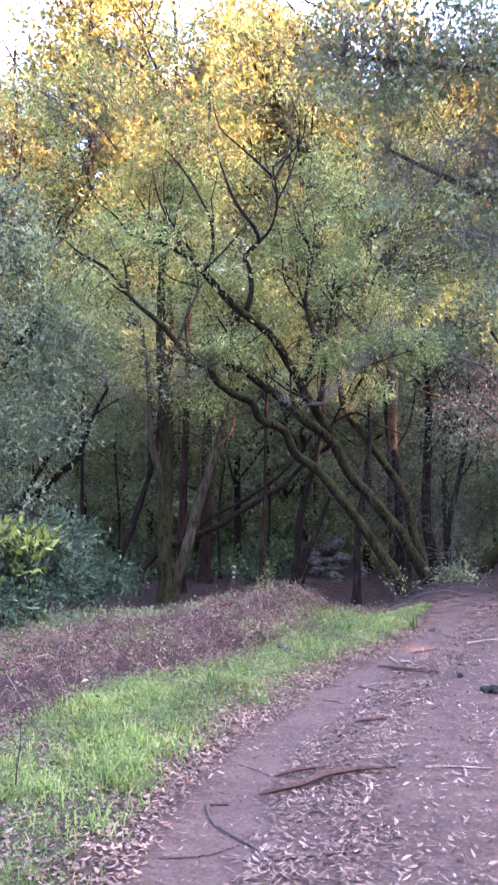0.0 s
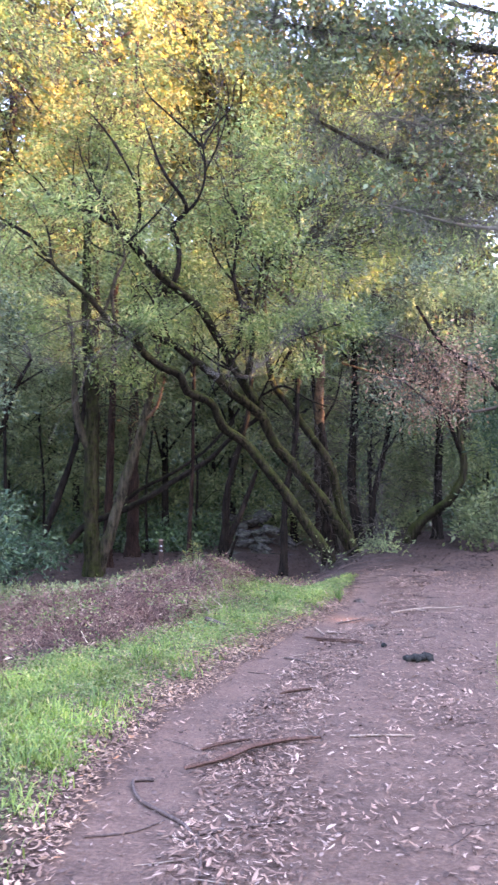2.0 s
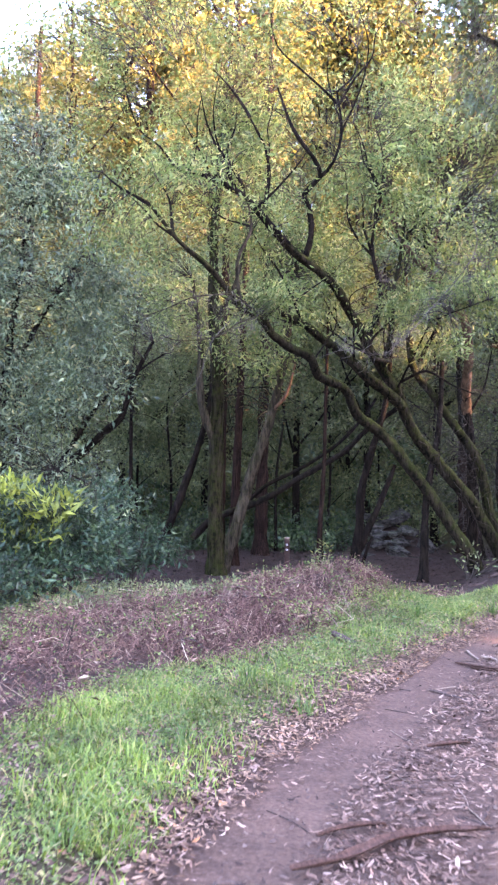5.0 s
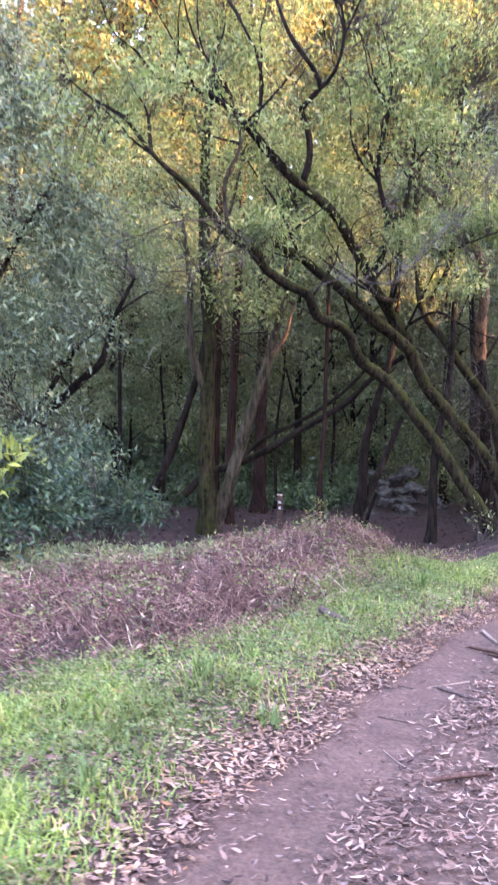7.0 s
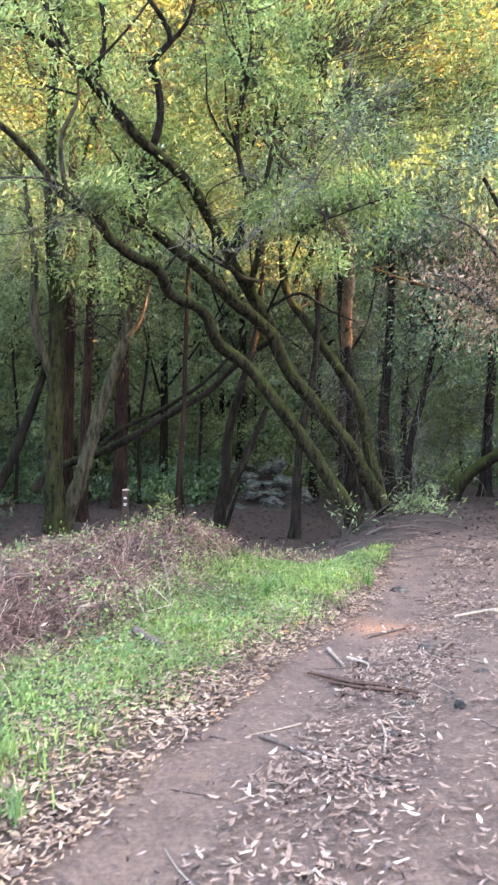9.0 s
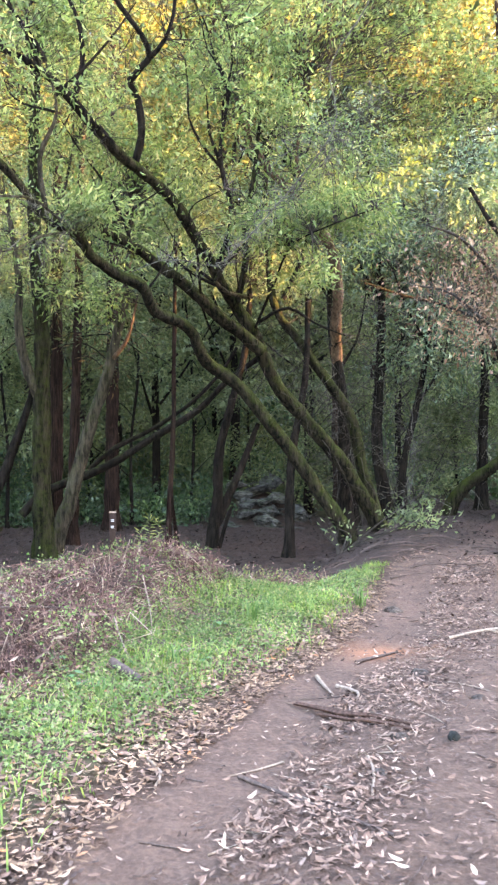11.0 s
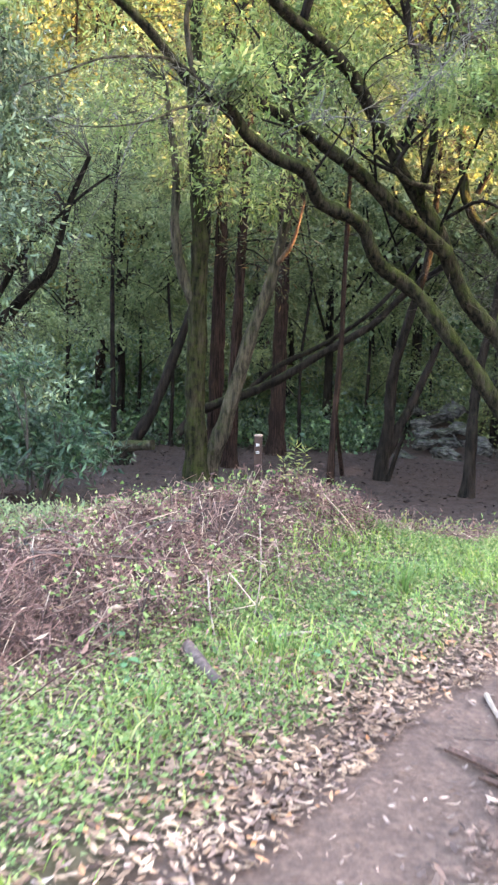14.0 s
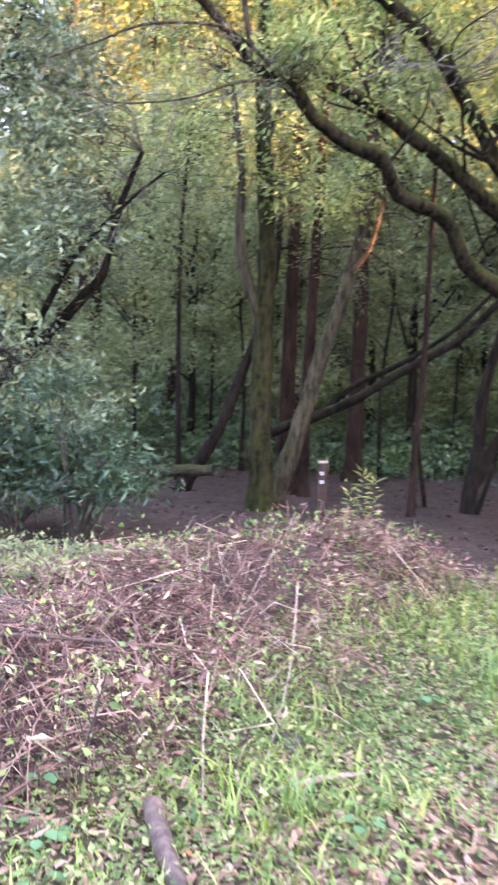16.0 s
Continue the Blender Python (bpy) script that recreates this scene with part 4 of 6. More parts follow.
bare_twigs("live_oak_tree", [[(5.4, 10.6, 7.6), (4.4, 10.9, 8.2), (3.2, 11.0, 8.5)], [(3.8, 10.3, 5.5), (3.2, 10.0, 6.1), (2.4, 9.9, 6.3)]], 0.85, 520, 0.005, TWIG_PALE, 0.4, "grey bare twigs hanging down")
for name, line in (("woodland_tree", [(5.6, 25.0, 0.2), (5.3, 25.0, 4.5), (5.1, 25.0, 7.0)]), ("woodland_tree.001", [(5.75, 24.0, 0.3), (6.0, 24.1, 3.0), (6.3, 24.2, 6.0)]), ("woodland_tree.002", [(4.8, 26.0, 0.3), (4.5, 26.0, 5.0)]), ("woodland_tree.003", [(8.2, 26.0, 0.3), (8.1, 26.0, 6.0)])):
    bare_twigs(name, [line], 1.5, 130, 0.009, TWIG_PALE, -0.2, "pale bare brushwood")


# ---------------------------------------------------------------- woods on the canyon's slopes
def woodland_variant(h, r, mat, blobs_at, clusters, bark):
    limbs = [("trunk", [(0, 0, -0.4), (0.1, 0, h * 0.25), (-0.12, 0.1, h * 0.5), (0.1, 0, h * 0.75), (0, 0, h)], r, r * 0.2, bark, "")]
    for k in range(11):
        z = h * rng.uniform(0.25, 0.9)
        a = rng.uniform(0, 2 * math.pi)
        n = (1.1 - z / h) * h * 0.3 + 0.7
        limbs.append(("limb", [(0, 0, z), (math.cos(a) * n * 0.5, math.sin(a) * n * 0.5, z + 0.35 * n), (math.cos(a) * n, math.sin(a) * n, z + 0.8 * n)], r * 0.3, 0.02, bark, ""))
    tree = thing("slope_tree", (0, 0, 0), "leafy tree on the canyon slope", "tree", "trees on the slopes")
    limb_parts(tree, limbs, True)
    crown(tree, blobs_at, int(clusters * 0.8), 13, 0.19, 0.5, mat, [l[1] for l in limbs], 0.26, 0.2, twig_r=0.018, reach=2.2, every=14)
    return tree


VARIANTS = []
for h, r, mat, blobs, n, bark in (
        (13, 0.2, FAR, [(0, 0, 9.5, 3.0, 3.0, 3.6), (1.2, -0.6, 6.2, 2.2, 2.2, 1.8), (-1.3, 0.2, 11.5, 1.9, 1.9, 2.2), (-1.4, -0.8, 5.0, 1.5, 1.5, 1.2)], 430, BARK_SHADED),
        (15, 0.22, FAR, [(0.3, 0, 11.0, 2.8, 2.8, 4.0), (-1.3, -0.5, 7.0, 2.0, 2.0, 2.0), (1.3, -0.5, 13.6, 1.6, 1.6, 2.0), (1.2, 0.4, 4.6, 1.4, 1.4, 1.2)], 450, BARK_RED),
        (11, 0.18, FAR_GREEN, [(0, 0, 7.5, 2.9, 2.9, 3.0), (-1.5, -0.6, 4.6, 1.9, 1.9, 1.6), (1.4, 0, 9.6, 1.7, 1.7, 1.7), (0.8, -0.6, 3.0, 1.4, 1.4, 1.0)], 420, BARK_SHADED),
        (17, 0.24, FAR, [(0, 0, 12.5, 2.3, 2.3, 4.6), (0.6, -0.6, 8.0, 2.2, 2.2, 2.2), (-0.9, 0.3, 5.6, 1.6, 1.6, 1.4)], 430, BARK_RED),
        (17, 0.17, FAR, [(0, 0, 13.0, 2.4, 2.4, 3.8), (0.7, -0.6, 9.8, 1.9, 1.9, 1.5)], 340, BARK_SHADED)):
    VARIANTS.append(woodland_variant(h, r, mat, blobs, n, bark))
spots = []
for row, (y0, gap) in enumerate(((33.5, 3.8), (38.0, 3.5), (43.0, 3.6), (48.0, 5.2), (54.0, 7.0))):
    half = 8 + 0.42 * y0
    for k in range(int(2 * half / gap) + 1):
        spots.append((-half - 2 + k * gap + rng.uniform(-1.2, 1.2), y0 + rng.uniform(-2, 2), row))
# mostly unseen trees, added to dapple the sun and fill the right background
for x, y in ((12.5, 25.0), (16.0, 26.5), (13.0, 28.0), (19.0, 26.0)):
    spots.append((x, y, 0))
for x, y in ((1.0, 40.5), (-0.8, 46.0), (2.5, 51.0), (-3.0, 50.5), (-16.0, 30.0), (-20.0, 33.0)):
    spots.append((x, y, 1))
for x, y in ((-3.4, 36.5), (-5.2, 46.0), (1.6, 45.5), (-2.6, 41.0), (4.0, 47.5), (6.5, 45.0)):
    spots.append((x, y, 3))
for x, y in ((0.4, 52.5), (2.4, 56.0), (5.6, 40.5), (7.6, 44.5), (8.0, 38.0), (11.0, 42.0), (13.0, 37.0), (9.5, 47.0), (14.0, 46.0), (-11.0, 38.0), (-9.0, 43.0), (-13.0, 45.0), (-7.0, 49.0)):
    spots.append((x, y, 3))
spots = [q for q in spots if -0.62 * q[1] - 2 < q[0] < max(0.44 * q[1] + 3, 23 * (q[1] < 30))]
for x, y in ((1.2, 47.0), (3.6, 49.0), (5.8, 47.0), (8.6, 49.5), (-1.4, 52.0), (7.2, 52.0), (10.5, 46.5), (12.6, 48.5), (15.0, 50.5)):
    spots.append((x, y, 5))
for x, y in ((-8.6, 44.0), (-10.6, 47.5), (-6.6, 50.0), (-12.6, 43.0)):
    spots.append((x, y, 5))
for x, y in ((-11.5, 34.5), (-14.5, 39.5)):
    spots.append((x, y, 1))
for x, y in ((-6.4, 30.0), (-3.6, 31.0), (-0.4, 30.8), (2.0, 31.6), (4.4, 31.0), (7.4, 31.2)):
    spots.append((x, y, 6))
for i, (x, y, row) in enumerate(spots):
    kind = 2 if row == 0 else (4 if i % 2 else 2) if row == 6 else (0, 1, 3, 2)[int(rng.integers(0, 4))]
    s = rng.uniform(0.85, 1.15) * (0.85, 1.1, 1.35, 1.55, 1.7, 1.95, 1.05)[row]
    m = Matrix.Translation((x, y, float(height(x, y)) - 0.1)) @ Matrix.Rotation(rng.uniform(0, 6.28), 4, "Z") @ Matrix.Diagonal((s, s, s * rng.uniform(0.9, 1.1), 1))
    if i < 5:
        VARIANTS[i].matrix_basis = m
        continue
    copy_thing(VARIANTS[kind], m)


def hillside_cover():
    """Ivy and low leaves over the foot of the slopes."""
    n = 2600
    x, y = rng.uniform(-18, 16, n), 28.5 + rng.random(n) ** 1.4 * 12
    keep = y > 31.3 - 0.25 * np.clip(-x - 3, 0, 16) + 0.9 * np.sin(0.35 * x) + rng.normal(size=n) * 0.6
    x, y = x[keep], y[keep]
    drift = patchy(x * 0.5, y * 0.5, 1.3)
    x, y, drift = x[drift > 0.3], y[drift > 0.3], drift[drift > 0.3]
    c = np.stack([x, y, height(x, y) + 0.1 + 1.5 * drift * rng.random(len(x)) ** 2], -1)
    k = np.repeat(np.arange(len(c)), 22)
    off = rng.normal(size=(len(k), 3)) * [0.4, 0.25, 0.3]
    ob = leaf_cloud("ivy_cover", c[k] + off, rng.normal(size=off.shape) + [0, -0.3, -0.9], 0.15, 0.75, IVY)
    tagged(ob, "glossy dark ivy covering the foot of the slope", "ivy", kind="stuff")
    x, y = rng.uniform(-8.5, 1.7, 620), rng.uniform(28.3, 31.6, 620)
    keep = rng.random(620) < 0.25 + 0.75 * patchy(x * 0.8, y * 0.8, 1.2)
    x, y = x[keep], y[keep]
    c = np.stack([x, y, height(x, y) + 0.15 + 1.15 * soft(y, 28.3, 30.5) * rng.random(len(x))], -1)
    k = np.repeat(np.arange(len(c)), 26)
    off = rng.normal(size=(len(k), 3)) * [0.3, 0.2, 0.22]
    ob = leaf_cloud("ivy_bank", c[k] + off, rng.normal(size=off.shape) + [0, -0.4, -0.8], 0.11, 0.7, IVY)
    tagged(ob, "bank of glossy ivy behind the flat", "ivy", kind="stuff")


hillside_cover()


def young_bay(place, tall, low, wide, clusters, seed):
    """A slender shaded tree, leafy from low on the stem, its sprays in loose tiers."""
    own = random.Random(seed)
    x, y, z = place
    sway = [Vector((own.uniform(-0.3, 0.3), own.uniform(-0.2, 0.2), 0)) for k in range(4)]
    stem = [Vector(place)] + [Vector((x, y, z + tall * u)) + d * (0.4 + u) for u, d in zip((0.25, 0.5, 0.75, 1.0), sway)]
    limbs = [("trunk", stem, 0.022 + 0.0035 * tall, 0.012, BARK_SHADED, "")]
    blobs = []
    for k in range(9):
        u = low + (1 - low) * (k + own.random()) / 9
        a = own.uniform(0, 6.28)
        n = wide * own.uniform(0.5, 1.1) * (1.15 - 0.6 * u)
        b = Vector((x, y, z + tall * u)) + sway[min(3, int(u * 4))] * (0.4 + u)
        e = b + Vector((math.cos(a) * n, math.sin(a) * n, 0.25 * n))
        limbs.append(("limb", [b - Vector((0, 0, 0.3 * n)), b.lerp(e, 0.5), e], 0.022, 0.006, BARK_SHADED, ""))
        blobs.append((e.x, e.y, e.z, 0.75 * wide, 0.6 * wide, 0.32 * wide))
    single_tree("young_bay_tree", "slender young bay tree with shaded green leaves behind the flat", limbs, blobs, clusters, FAR_GREEN, 0.125, 0.34, 22, 0.26, 0.3, every=2, group="young trees behind the flat")


for k, (x, y, tall, low, wide, n) in enumerate((
        (-8.2, 24.6, 8.0, 0.2, 1.7, 300), (-7.0, 27.6, 9.0, 0.15, 1.7, 320), (-4.4, 28.2, 9.5, 0.22, 1.8, 330), (-3.4, 32.6, 8.5, 0.15, 1.6, 260), (-1.0, 28.8, 10.0, 0.2, 1.8, 340), (0.9, 33.4, 9.0, 0.12, 1.7, 280),
        (0.6, 30.4, 11.0, 0.18, 2.0, 360), (2.6, 32.4, 8.0, 0.2, 1.5, 220), (4.2, 30.6, 11.0, 0.25, 2.0, 340), (5.6, 33.4, 9.5, 0.15, 1.7, 260), (6.4, 27.4, 10.0, 0.2, 1.8, 320), (8.4, 28.6, 10.5, 0.15, 1.9, 320), (11.5, 30.8, 9.0, 0.15, 1.5, 220), (-6.0, 30.4, 11.0, 0.15, 2.0, 340), (-10.5, 28.0, 11.0, 0.1, 2.0, 340), (10.6, 24.6, 9.0, 0.15, 1.8, 300), (-2.6, 31.0, 11.0, 0.2, 2.0, 340))):
    young_bay((x, y, float(height(x, y)) - 0.2), tall, low, wide, n, 40 + k)


def understorey(name, label, place, blobs, clusters, leaf, size=0.1, width=0.34, per=26, spread=0.24, n=9, reach=0.9):
    x, y, z = place
    ob = thing(name, place, label, "shrub")
    limbs = []
    for k in range(n):
        b = blobs[k % len(blobs)]
        e = Vector((b[0] - x, b[1] - y, b[2] - z)) + Vector(rng.normal(size=3)) * 0.3 * b[3]
        limbs.append(("stem", [Vector((0, 0, -0.05)) + Vector((rng.normal() * 0.08, rng.normal() * 0.08, 0)), e * 0.45 + Vector((rng.normal() * 0.12, rng.normal() * 0.12, 0.1)), e], 0.02, 0.007, TWIG, ""))
    for i, l in enumerate(limbs):
        v, f = tube(l[1], l[2], l[3], 5, 0.15, seed=i)
        part("stem", v, f, TWIG, ob)
    crown(ob, shifted(blobs, place), clusters, per, size, width, leaf, [l[1] for l in limbs], spread, 0.0, leaf_name="foliage", reach=reach)
    return ob


def on(x, y, lift=0.0):
    return (x, y, float(height(x, y)) + lift)


sh = understorey("blue_green_shrub", "rounded blue-green leafy shrub behind the heap", on(-3.0, 12.2), [(-3.1, 12.1, 0.9, 0.9, 0.8, 0.75), (-3.9, 11.8, 0.9, 0.9, 0.8, 0.8), (-2.5, 12.6, 0.5, 0.5, 0.5, 0.4), (-3.4, 11.0, 0.45, 0.7, 0.6, 0.5)], 470, SHRUB, 0.075, 0.34, 26, 0.17)
crown(sh, shifted([(-3.0, 11.5, 1.32, 0.45, 0.4, 0.2), (-3.35, 11.3, 0.95, 0.4, 0.35, 0.18), (-3.6, 11.5, 1.5, 0.4, 0.4, 0.15)], on(-3.0, 12.2)), 32, 16, 0.11, 0.3, SHRUB_YELLOW, (), 0.13, -0.5, leaf_name="young_foliage", label="bright yellow-green young shoots")
understorey("broadleaf_shrub", "low teal-green broadleaf shrub at the edge of the flat", on(-4.3, 17.3), [(-4.4, 17.2, 0.5, 0.8, 0.8, 0.7), (-3.6, 17.6, 0.3, 0.5, 0.6, 0.5), (-5.4, 17.0, 0.8, 0.9, 0.8, 0.9)], 220, SHRUB, 0.12, 0.32, 22, 0.2)
understorey("bay_shrub", "low grey-green bay shrub with spreading sprays beside the flat", on(-3.3, 17.0), [(-3.0, 16.8, 0.8, 0.7, 0.5, 0.22), (-2.6, 16.9, 0.4, 0.5, 0.5, 0.2), (-3.6, 16.6, 1.4, 0.6, 0.5, 0.2), (-3.3, 16.7, 0.25, 0.6, 0.5, 0.2)], 85, SHRUB, 0.105, 0.28, 20, 0.15)
understorey("green_shrub", "low green shrub below the leaning tree", on(3.4, 19.2), [(3.3, 19.2, 0.15, 0.4, 0.4, 0.28), (4.7, 19.4, 0.35, 0.7, 0.5, 0.3)], 24, FAR_GREEN, 0.09, 0.34, 22, 0.18)
understorey("laurel_shrub", "tall teal-green laurel shrub beside the trail", on(7.9, 18.4), [(7.4, 17.9, 3.2, 1.0, 0.9, 1.0), (7.9, 18.3, 1.6, 1.0, 0.9, 1.1), (7.2, 17.8, 4.6, 0.8, 0.8, 0.8)], 260, SHRUB, 0.11, 0.3, 24, 0.2, 10, 0.9)
for x, y in ((-8.5, 27.5), (-3.2, 31.5), (3.8, 31.0), (7.0, 28.0), (10.5, 26.0), (-11.5, 26), (0.6, 32.0), (9.0, 22.5)):
    understorey("understorey_shrub", "dark leafy shrub under the trees", on(x, y), [(x, y, float(height(x, y)) + 0.9, 1.6, 1.2, 1.1), (x + 0.9, y - 0.3, float(height(x, y)) + 1.9, 1.1, 0.9, 0.8)], 120, FAR_GREEN, 0.12, 0.45, 26, 0.22, 7)


# ---------------------------------------------------------------- the marker post and the sapling
def marker_post():
    base = on(-0.3, 16.6)
    ob = thing("trail_marker_post", base, "weathered brown wooden trail marker post with white plates", "signpost")
    top = 0.71 - base[2]

    def block(name, w, d, z0, z1, mat, bevel, at=(0, 0), label="", parent=ob):
        bm = bmesh.new()
        bmesh.ops.create_cube(bm, size=1)
        bmesh.ops.scale(bm, vec=(w, d, z1 - z0), verts=bm.verts)
        bmesh.ops.translate(bm, vec=(at[0], at[1], (z0 + z1) / 2), verts=bm.verts)
        bmesh.ops.bevel(bm, geom=bm.edges[:], offset=bevel, segments=2, affect="EDGES")
        me = bpy.data.meshes.new(name)
        bm.to_mesh(me)
        bm.free()
        me.materials.append(mat)
        p = new(name, me)
        p.parent = parent
        return tagged(p, label)
    block("post", 0.09, 0.09, -0.15, top, POST, 0.008)
    block("cap_band", 0.093, 0.093, top - 0.022, top + 0.003, STICK_PALE, 0.004, label="pale worn top band")
    for z in (top - 0.14, top - 0.23):
        p = block("marker_plate", 0.042, 0.006, z, z + 0.032, PLATE, 0.002, (0, -0.049), "small white marker plate")
        block("arrow", 0.03, 0.003, z + 0.012, z + 0.02, INK, 0.0005, (0, -0.0545), "dark arrow", p)


marker_post()
YOUNG = leaf_material("young leaves", [(0.0, (0.1, 0.13, 0.055)), (0.6, (0.19, 0.21, 0.085)), (1.0, (0.3, 0.28, 0.1))], 0.4, 0.5, 0.2, 0.25)


def sapling(place):
    ob = thing("sapling", place, "slender sapling with narrow pale green leaves beside the marker post", "sapling")
    spots, ways = [], []
    for k, (dx, dy, tall) in enumerate(((0.02, 0.0, 0.98), (0.13, -0.03, 0.92), (-0.1, 0.02, 0.8))):
        line = [Vector((0, 0, -0.03)), Vector((dx * 0.3, dy * 0.3, tall * 0.35)), Vector((dx * 0.8, dy, tall * 0.7)), Vector((dx, dy, tall))]
        v, f = tube(line, 0.008, 0.003, 6, 0.08, 0.08, seed=k)
        part("stem", v, f, TWIG, ob)
        for j in range(34):
            u = 0.4 + 0.6 * (j / 33) ** 0.9
            q = line[1].lerp(line[2], (u - 0.35) / 0.35) if u < 0.7 else line[2].lerp(line[3], (u - 0.7) / 0.3)
            a = 2.4 * j + k
            w = Vector((math.cos(a), math.sin(a), 0.25 + 0.5 * (u > 0.93)))
            spots.append(q + w.normalized() * 0.055)
            ways.append(w)
    tagged(leaf_cloud("foliage", np.array(spots), np.array(ways), 0.095, 0.19, YOUNG, ob, vary=0.2), kind="stuff")


sapling(on(0.28, 15.2))


# ---------------------------------------------------------------- rocks at the creek
def rock(place, size, label, turn=0.0, seed=0.0):
    r = random.Random(int(seed * 10) + 3)
    bm = bmesh.new()
    for k in range(22):
        a, t = r.uniform(0, 2 * math.pi), r.uniform(-1, 1)
        q = math.sqrt(1 - t * t * 0.8) * r.uniform(0.75, 1.0)
        bm.verts.new((math.cos(a) * q * size[0], math.sin(a) * q * size[1], t * size[2]))
    made = bmesh.ops.convex_hull(bm, input=bm.verts[:])
    bmesh.ops.delete(bm, geom=[v for v in bm.verts if not v.link_faces], context="VERTS")
    bmesh.ops.bevel(bm, geom=bm.edges[:], offset=0.035, segments=2, affect="EDGES")
    bmesh.ops.triangulate(bm, faces=bm.faces[:])
    bmesh.ops.subdivide_edges(bm, edges=[e for e in bm.edges if e.calc_length() > 0.15], cuts=2)
    for v in bm.verts:
        v.co += v.co.normalized() * (0.13 * noise.noise(v.co * 2.2 + Vector((seed, 0, 0))) + 0.05 * noise.noise(v.co * 7 + Vector((seed, 0, 0))))
    me = bpy.data.meshes.new("rock")
    bm.to_mesh(me)
    bm.free()
    me.materials.append(STONE)
    ob = new("rock", me)
    ob.matrix_basis = pose(*place, r.uniform(-14, 14), r.uniform(-14, 14), turn + r.uniform(-40, 40))
    return tagged(ob, label, "rock", "rocks at the creek")


for i, (x, y, z, a, b, c) in enumerate((
        (2.72, 26.8, -0.52, 0.52, 0.4, 0.13), (2.7, 27.4, -0.3, 0.5, 0.4, 0.17), (1.85, 27.3, -0.42, 0.3, 0.3, 0.2), (2.3, 27.9, -0.08, 0.38, 0.35, 0.14), (2.85, 28.0, -0.06, 0.36, 0.3, 0.14), (2.25, 28.4, 0.14, 0.4, 0.3, 0.12),
        (2.75, 28.6, 0.2, 0.4, 0.3, 0.14), (2.2, 28.9, 0.36, 0.35, 0.3, 0.13), (2.65, 29.3, 0.52, 0.5, 0.4, 0.16), (3.2, 28.9, 0.28, 0.4, 0.35, 0.16), (3.7, 28.2, -0.15, 0.45, 0.4, 0.28), (2.0, 29.6, 0.6, 0.4, 0.35, 0.18), (3.0, 30.0, 0.7, 0.5, 0.4, 0.2),
        (1.4, 27.7, -0.55, 0.35, 0.3, 0.12), (0.9, 28.0, -0.55, 0.3, 0.25, 0.1), (0.4, 28.2, -0.56, 0.4, 0.3, 0.1), (-0.3, 28.0, -0.57, 0.3, 0.25, 0.09), (-1.2, 28.2, -0.57, 0.35, 0.25, 0.09))):
    rock((x, y, z), (a * (0.9 + 0.25 * ((i * 7) % 5) / 4), b * 1.1, c), "grey weathered ledge of rock beside the creek bed", 40 * i, i * 2.3)


# ---------------------------------------------------------------- litter, grass and the heap
def scatter(n, x0, x1, y0, y1):
    return rng.uniform(x0, x1, n), rng.uniform(y0, y1, n)


def flat_ways(n, tilt=0.18):
    a = rng.uniform(0, 2 * math.pi, n)
    return np.stack([np.cos(a), np.sin(a), rng.normal(size=n) * tilt], -1)


def lying_leaves(name, label, x, y, size, width, mat, lift=0.012, category="leaf litter", tilt=0.22):
    """Leaves that lie on the ground: nearly flat, some tips raised."""
    n = len(x)
    a = rng.uniform(0, 2 * math.pi, n)
    d = np.stack([np.cos(a), np.sin(a), rng.normal(size=n) * tilt], -1)
    s = np.stack([-np.sin(a), np.cos(a), rng.normal(size=n) * tilt], -1)
    L = (size * np.exp(0.32 * np.clip(rng.normal(size=n), -2, 1.5)))[:, None]
    W = L * width * rng.uniform(0.6, 1.4, n)[:, None]
    c = np.stack([x, y, height(x, y) + lift + 0.012 * rng.random(n)], -1)
    up = np.array([0, 0, 1.0])
    curl = rng.uniform(-0.1, 0.25, n)[:, None]
    bend = s * L * rng.normal(size=n)[:, None] * 0.08
    v = np.stack([c - d * L * 0.5 + up * L * curl * 0.4, c - d * L * 0.2 + s * W * 0.45 + bend, c + d * L * 0.2 + s * W * 0.4 + bend + up * L * curl * 0.3,
                  c + d * L * 0.5 + up * L * curl, c + d * L * 0.2 - s * W * 0.4 + bend + up * L * curl * 0.3, c - d * L * 0.2 - s * W * 0.45 + bend], 1)
    low = height(v[..., 0], v[..., 1]) + 0.003
    v[..., 2] = np.maximum(v[..., 2], low)
    i = np.arange(n)[:, None] * 6
    f = np.concatenate([np.concatenate([i, i + 1, i + 5], 1), np.concatenate([i + 1, i + 2, i + 5], 1), np.concatenate([i + 2, i + 4, i + 5], 1), np.concatenate([i + 2, i + 3, i + 4], 1)])
    return tagged(link_mesh(name, v.reshape(-1, 3), f, mat), label, category, kind="stuff")


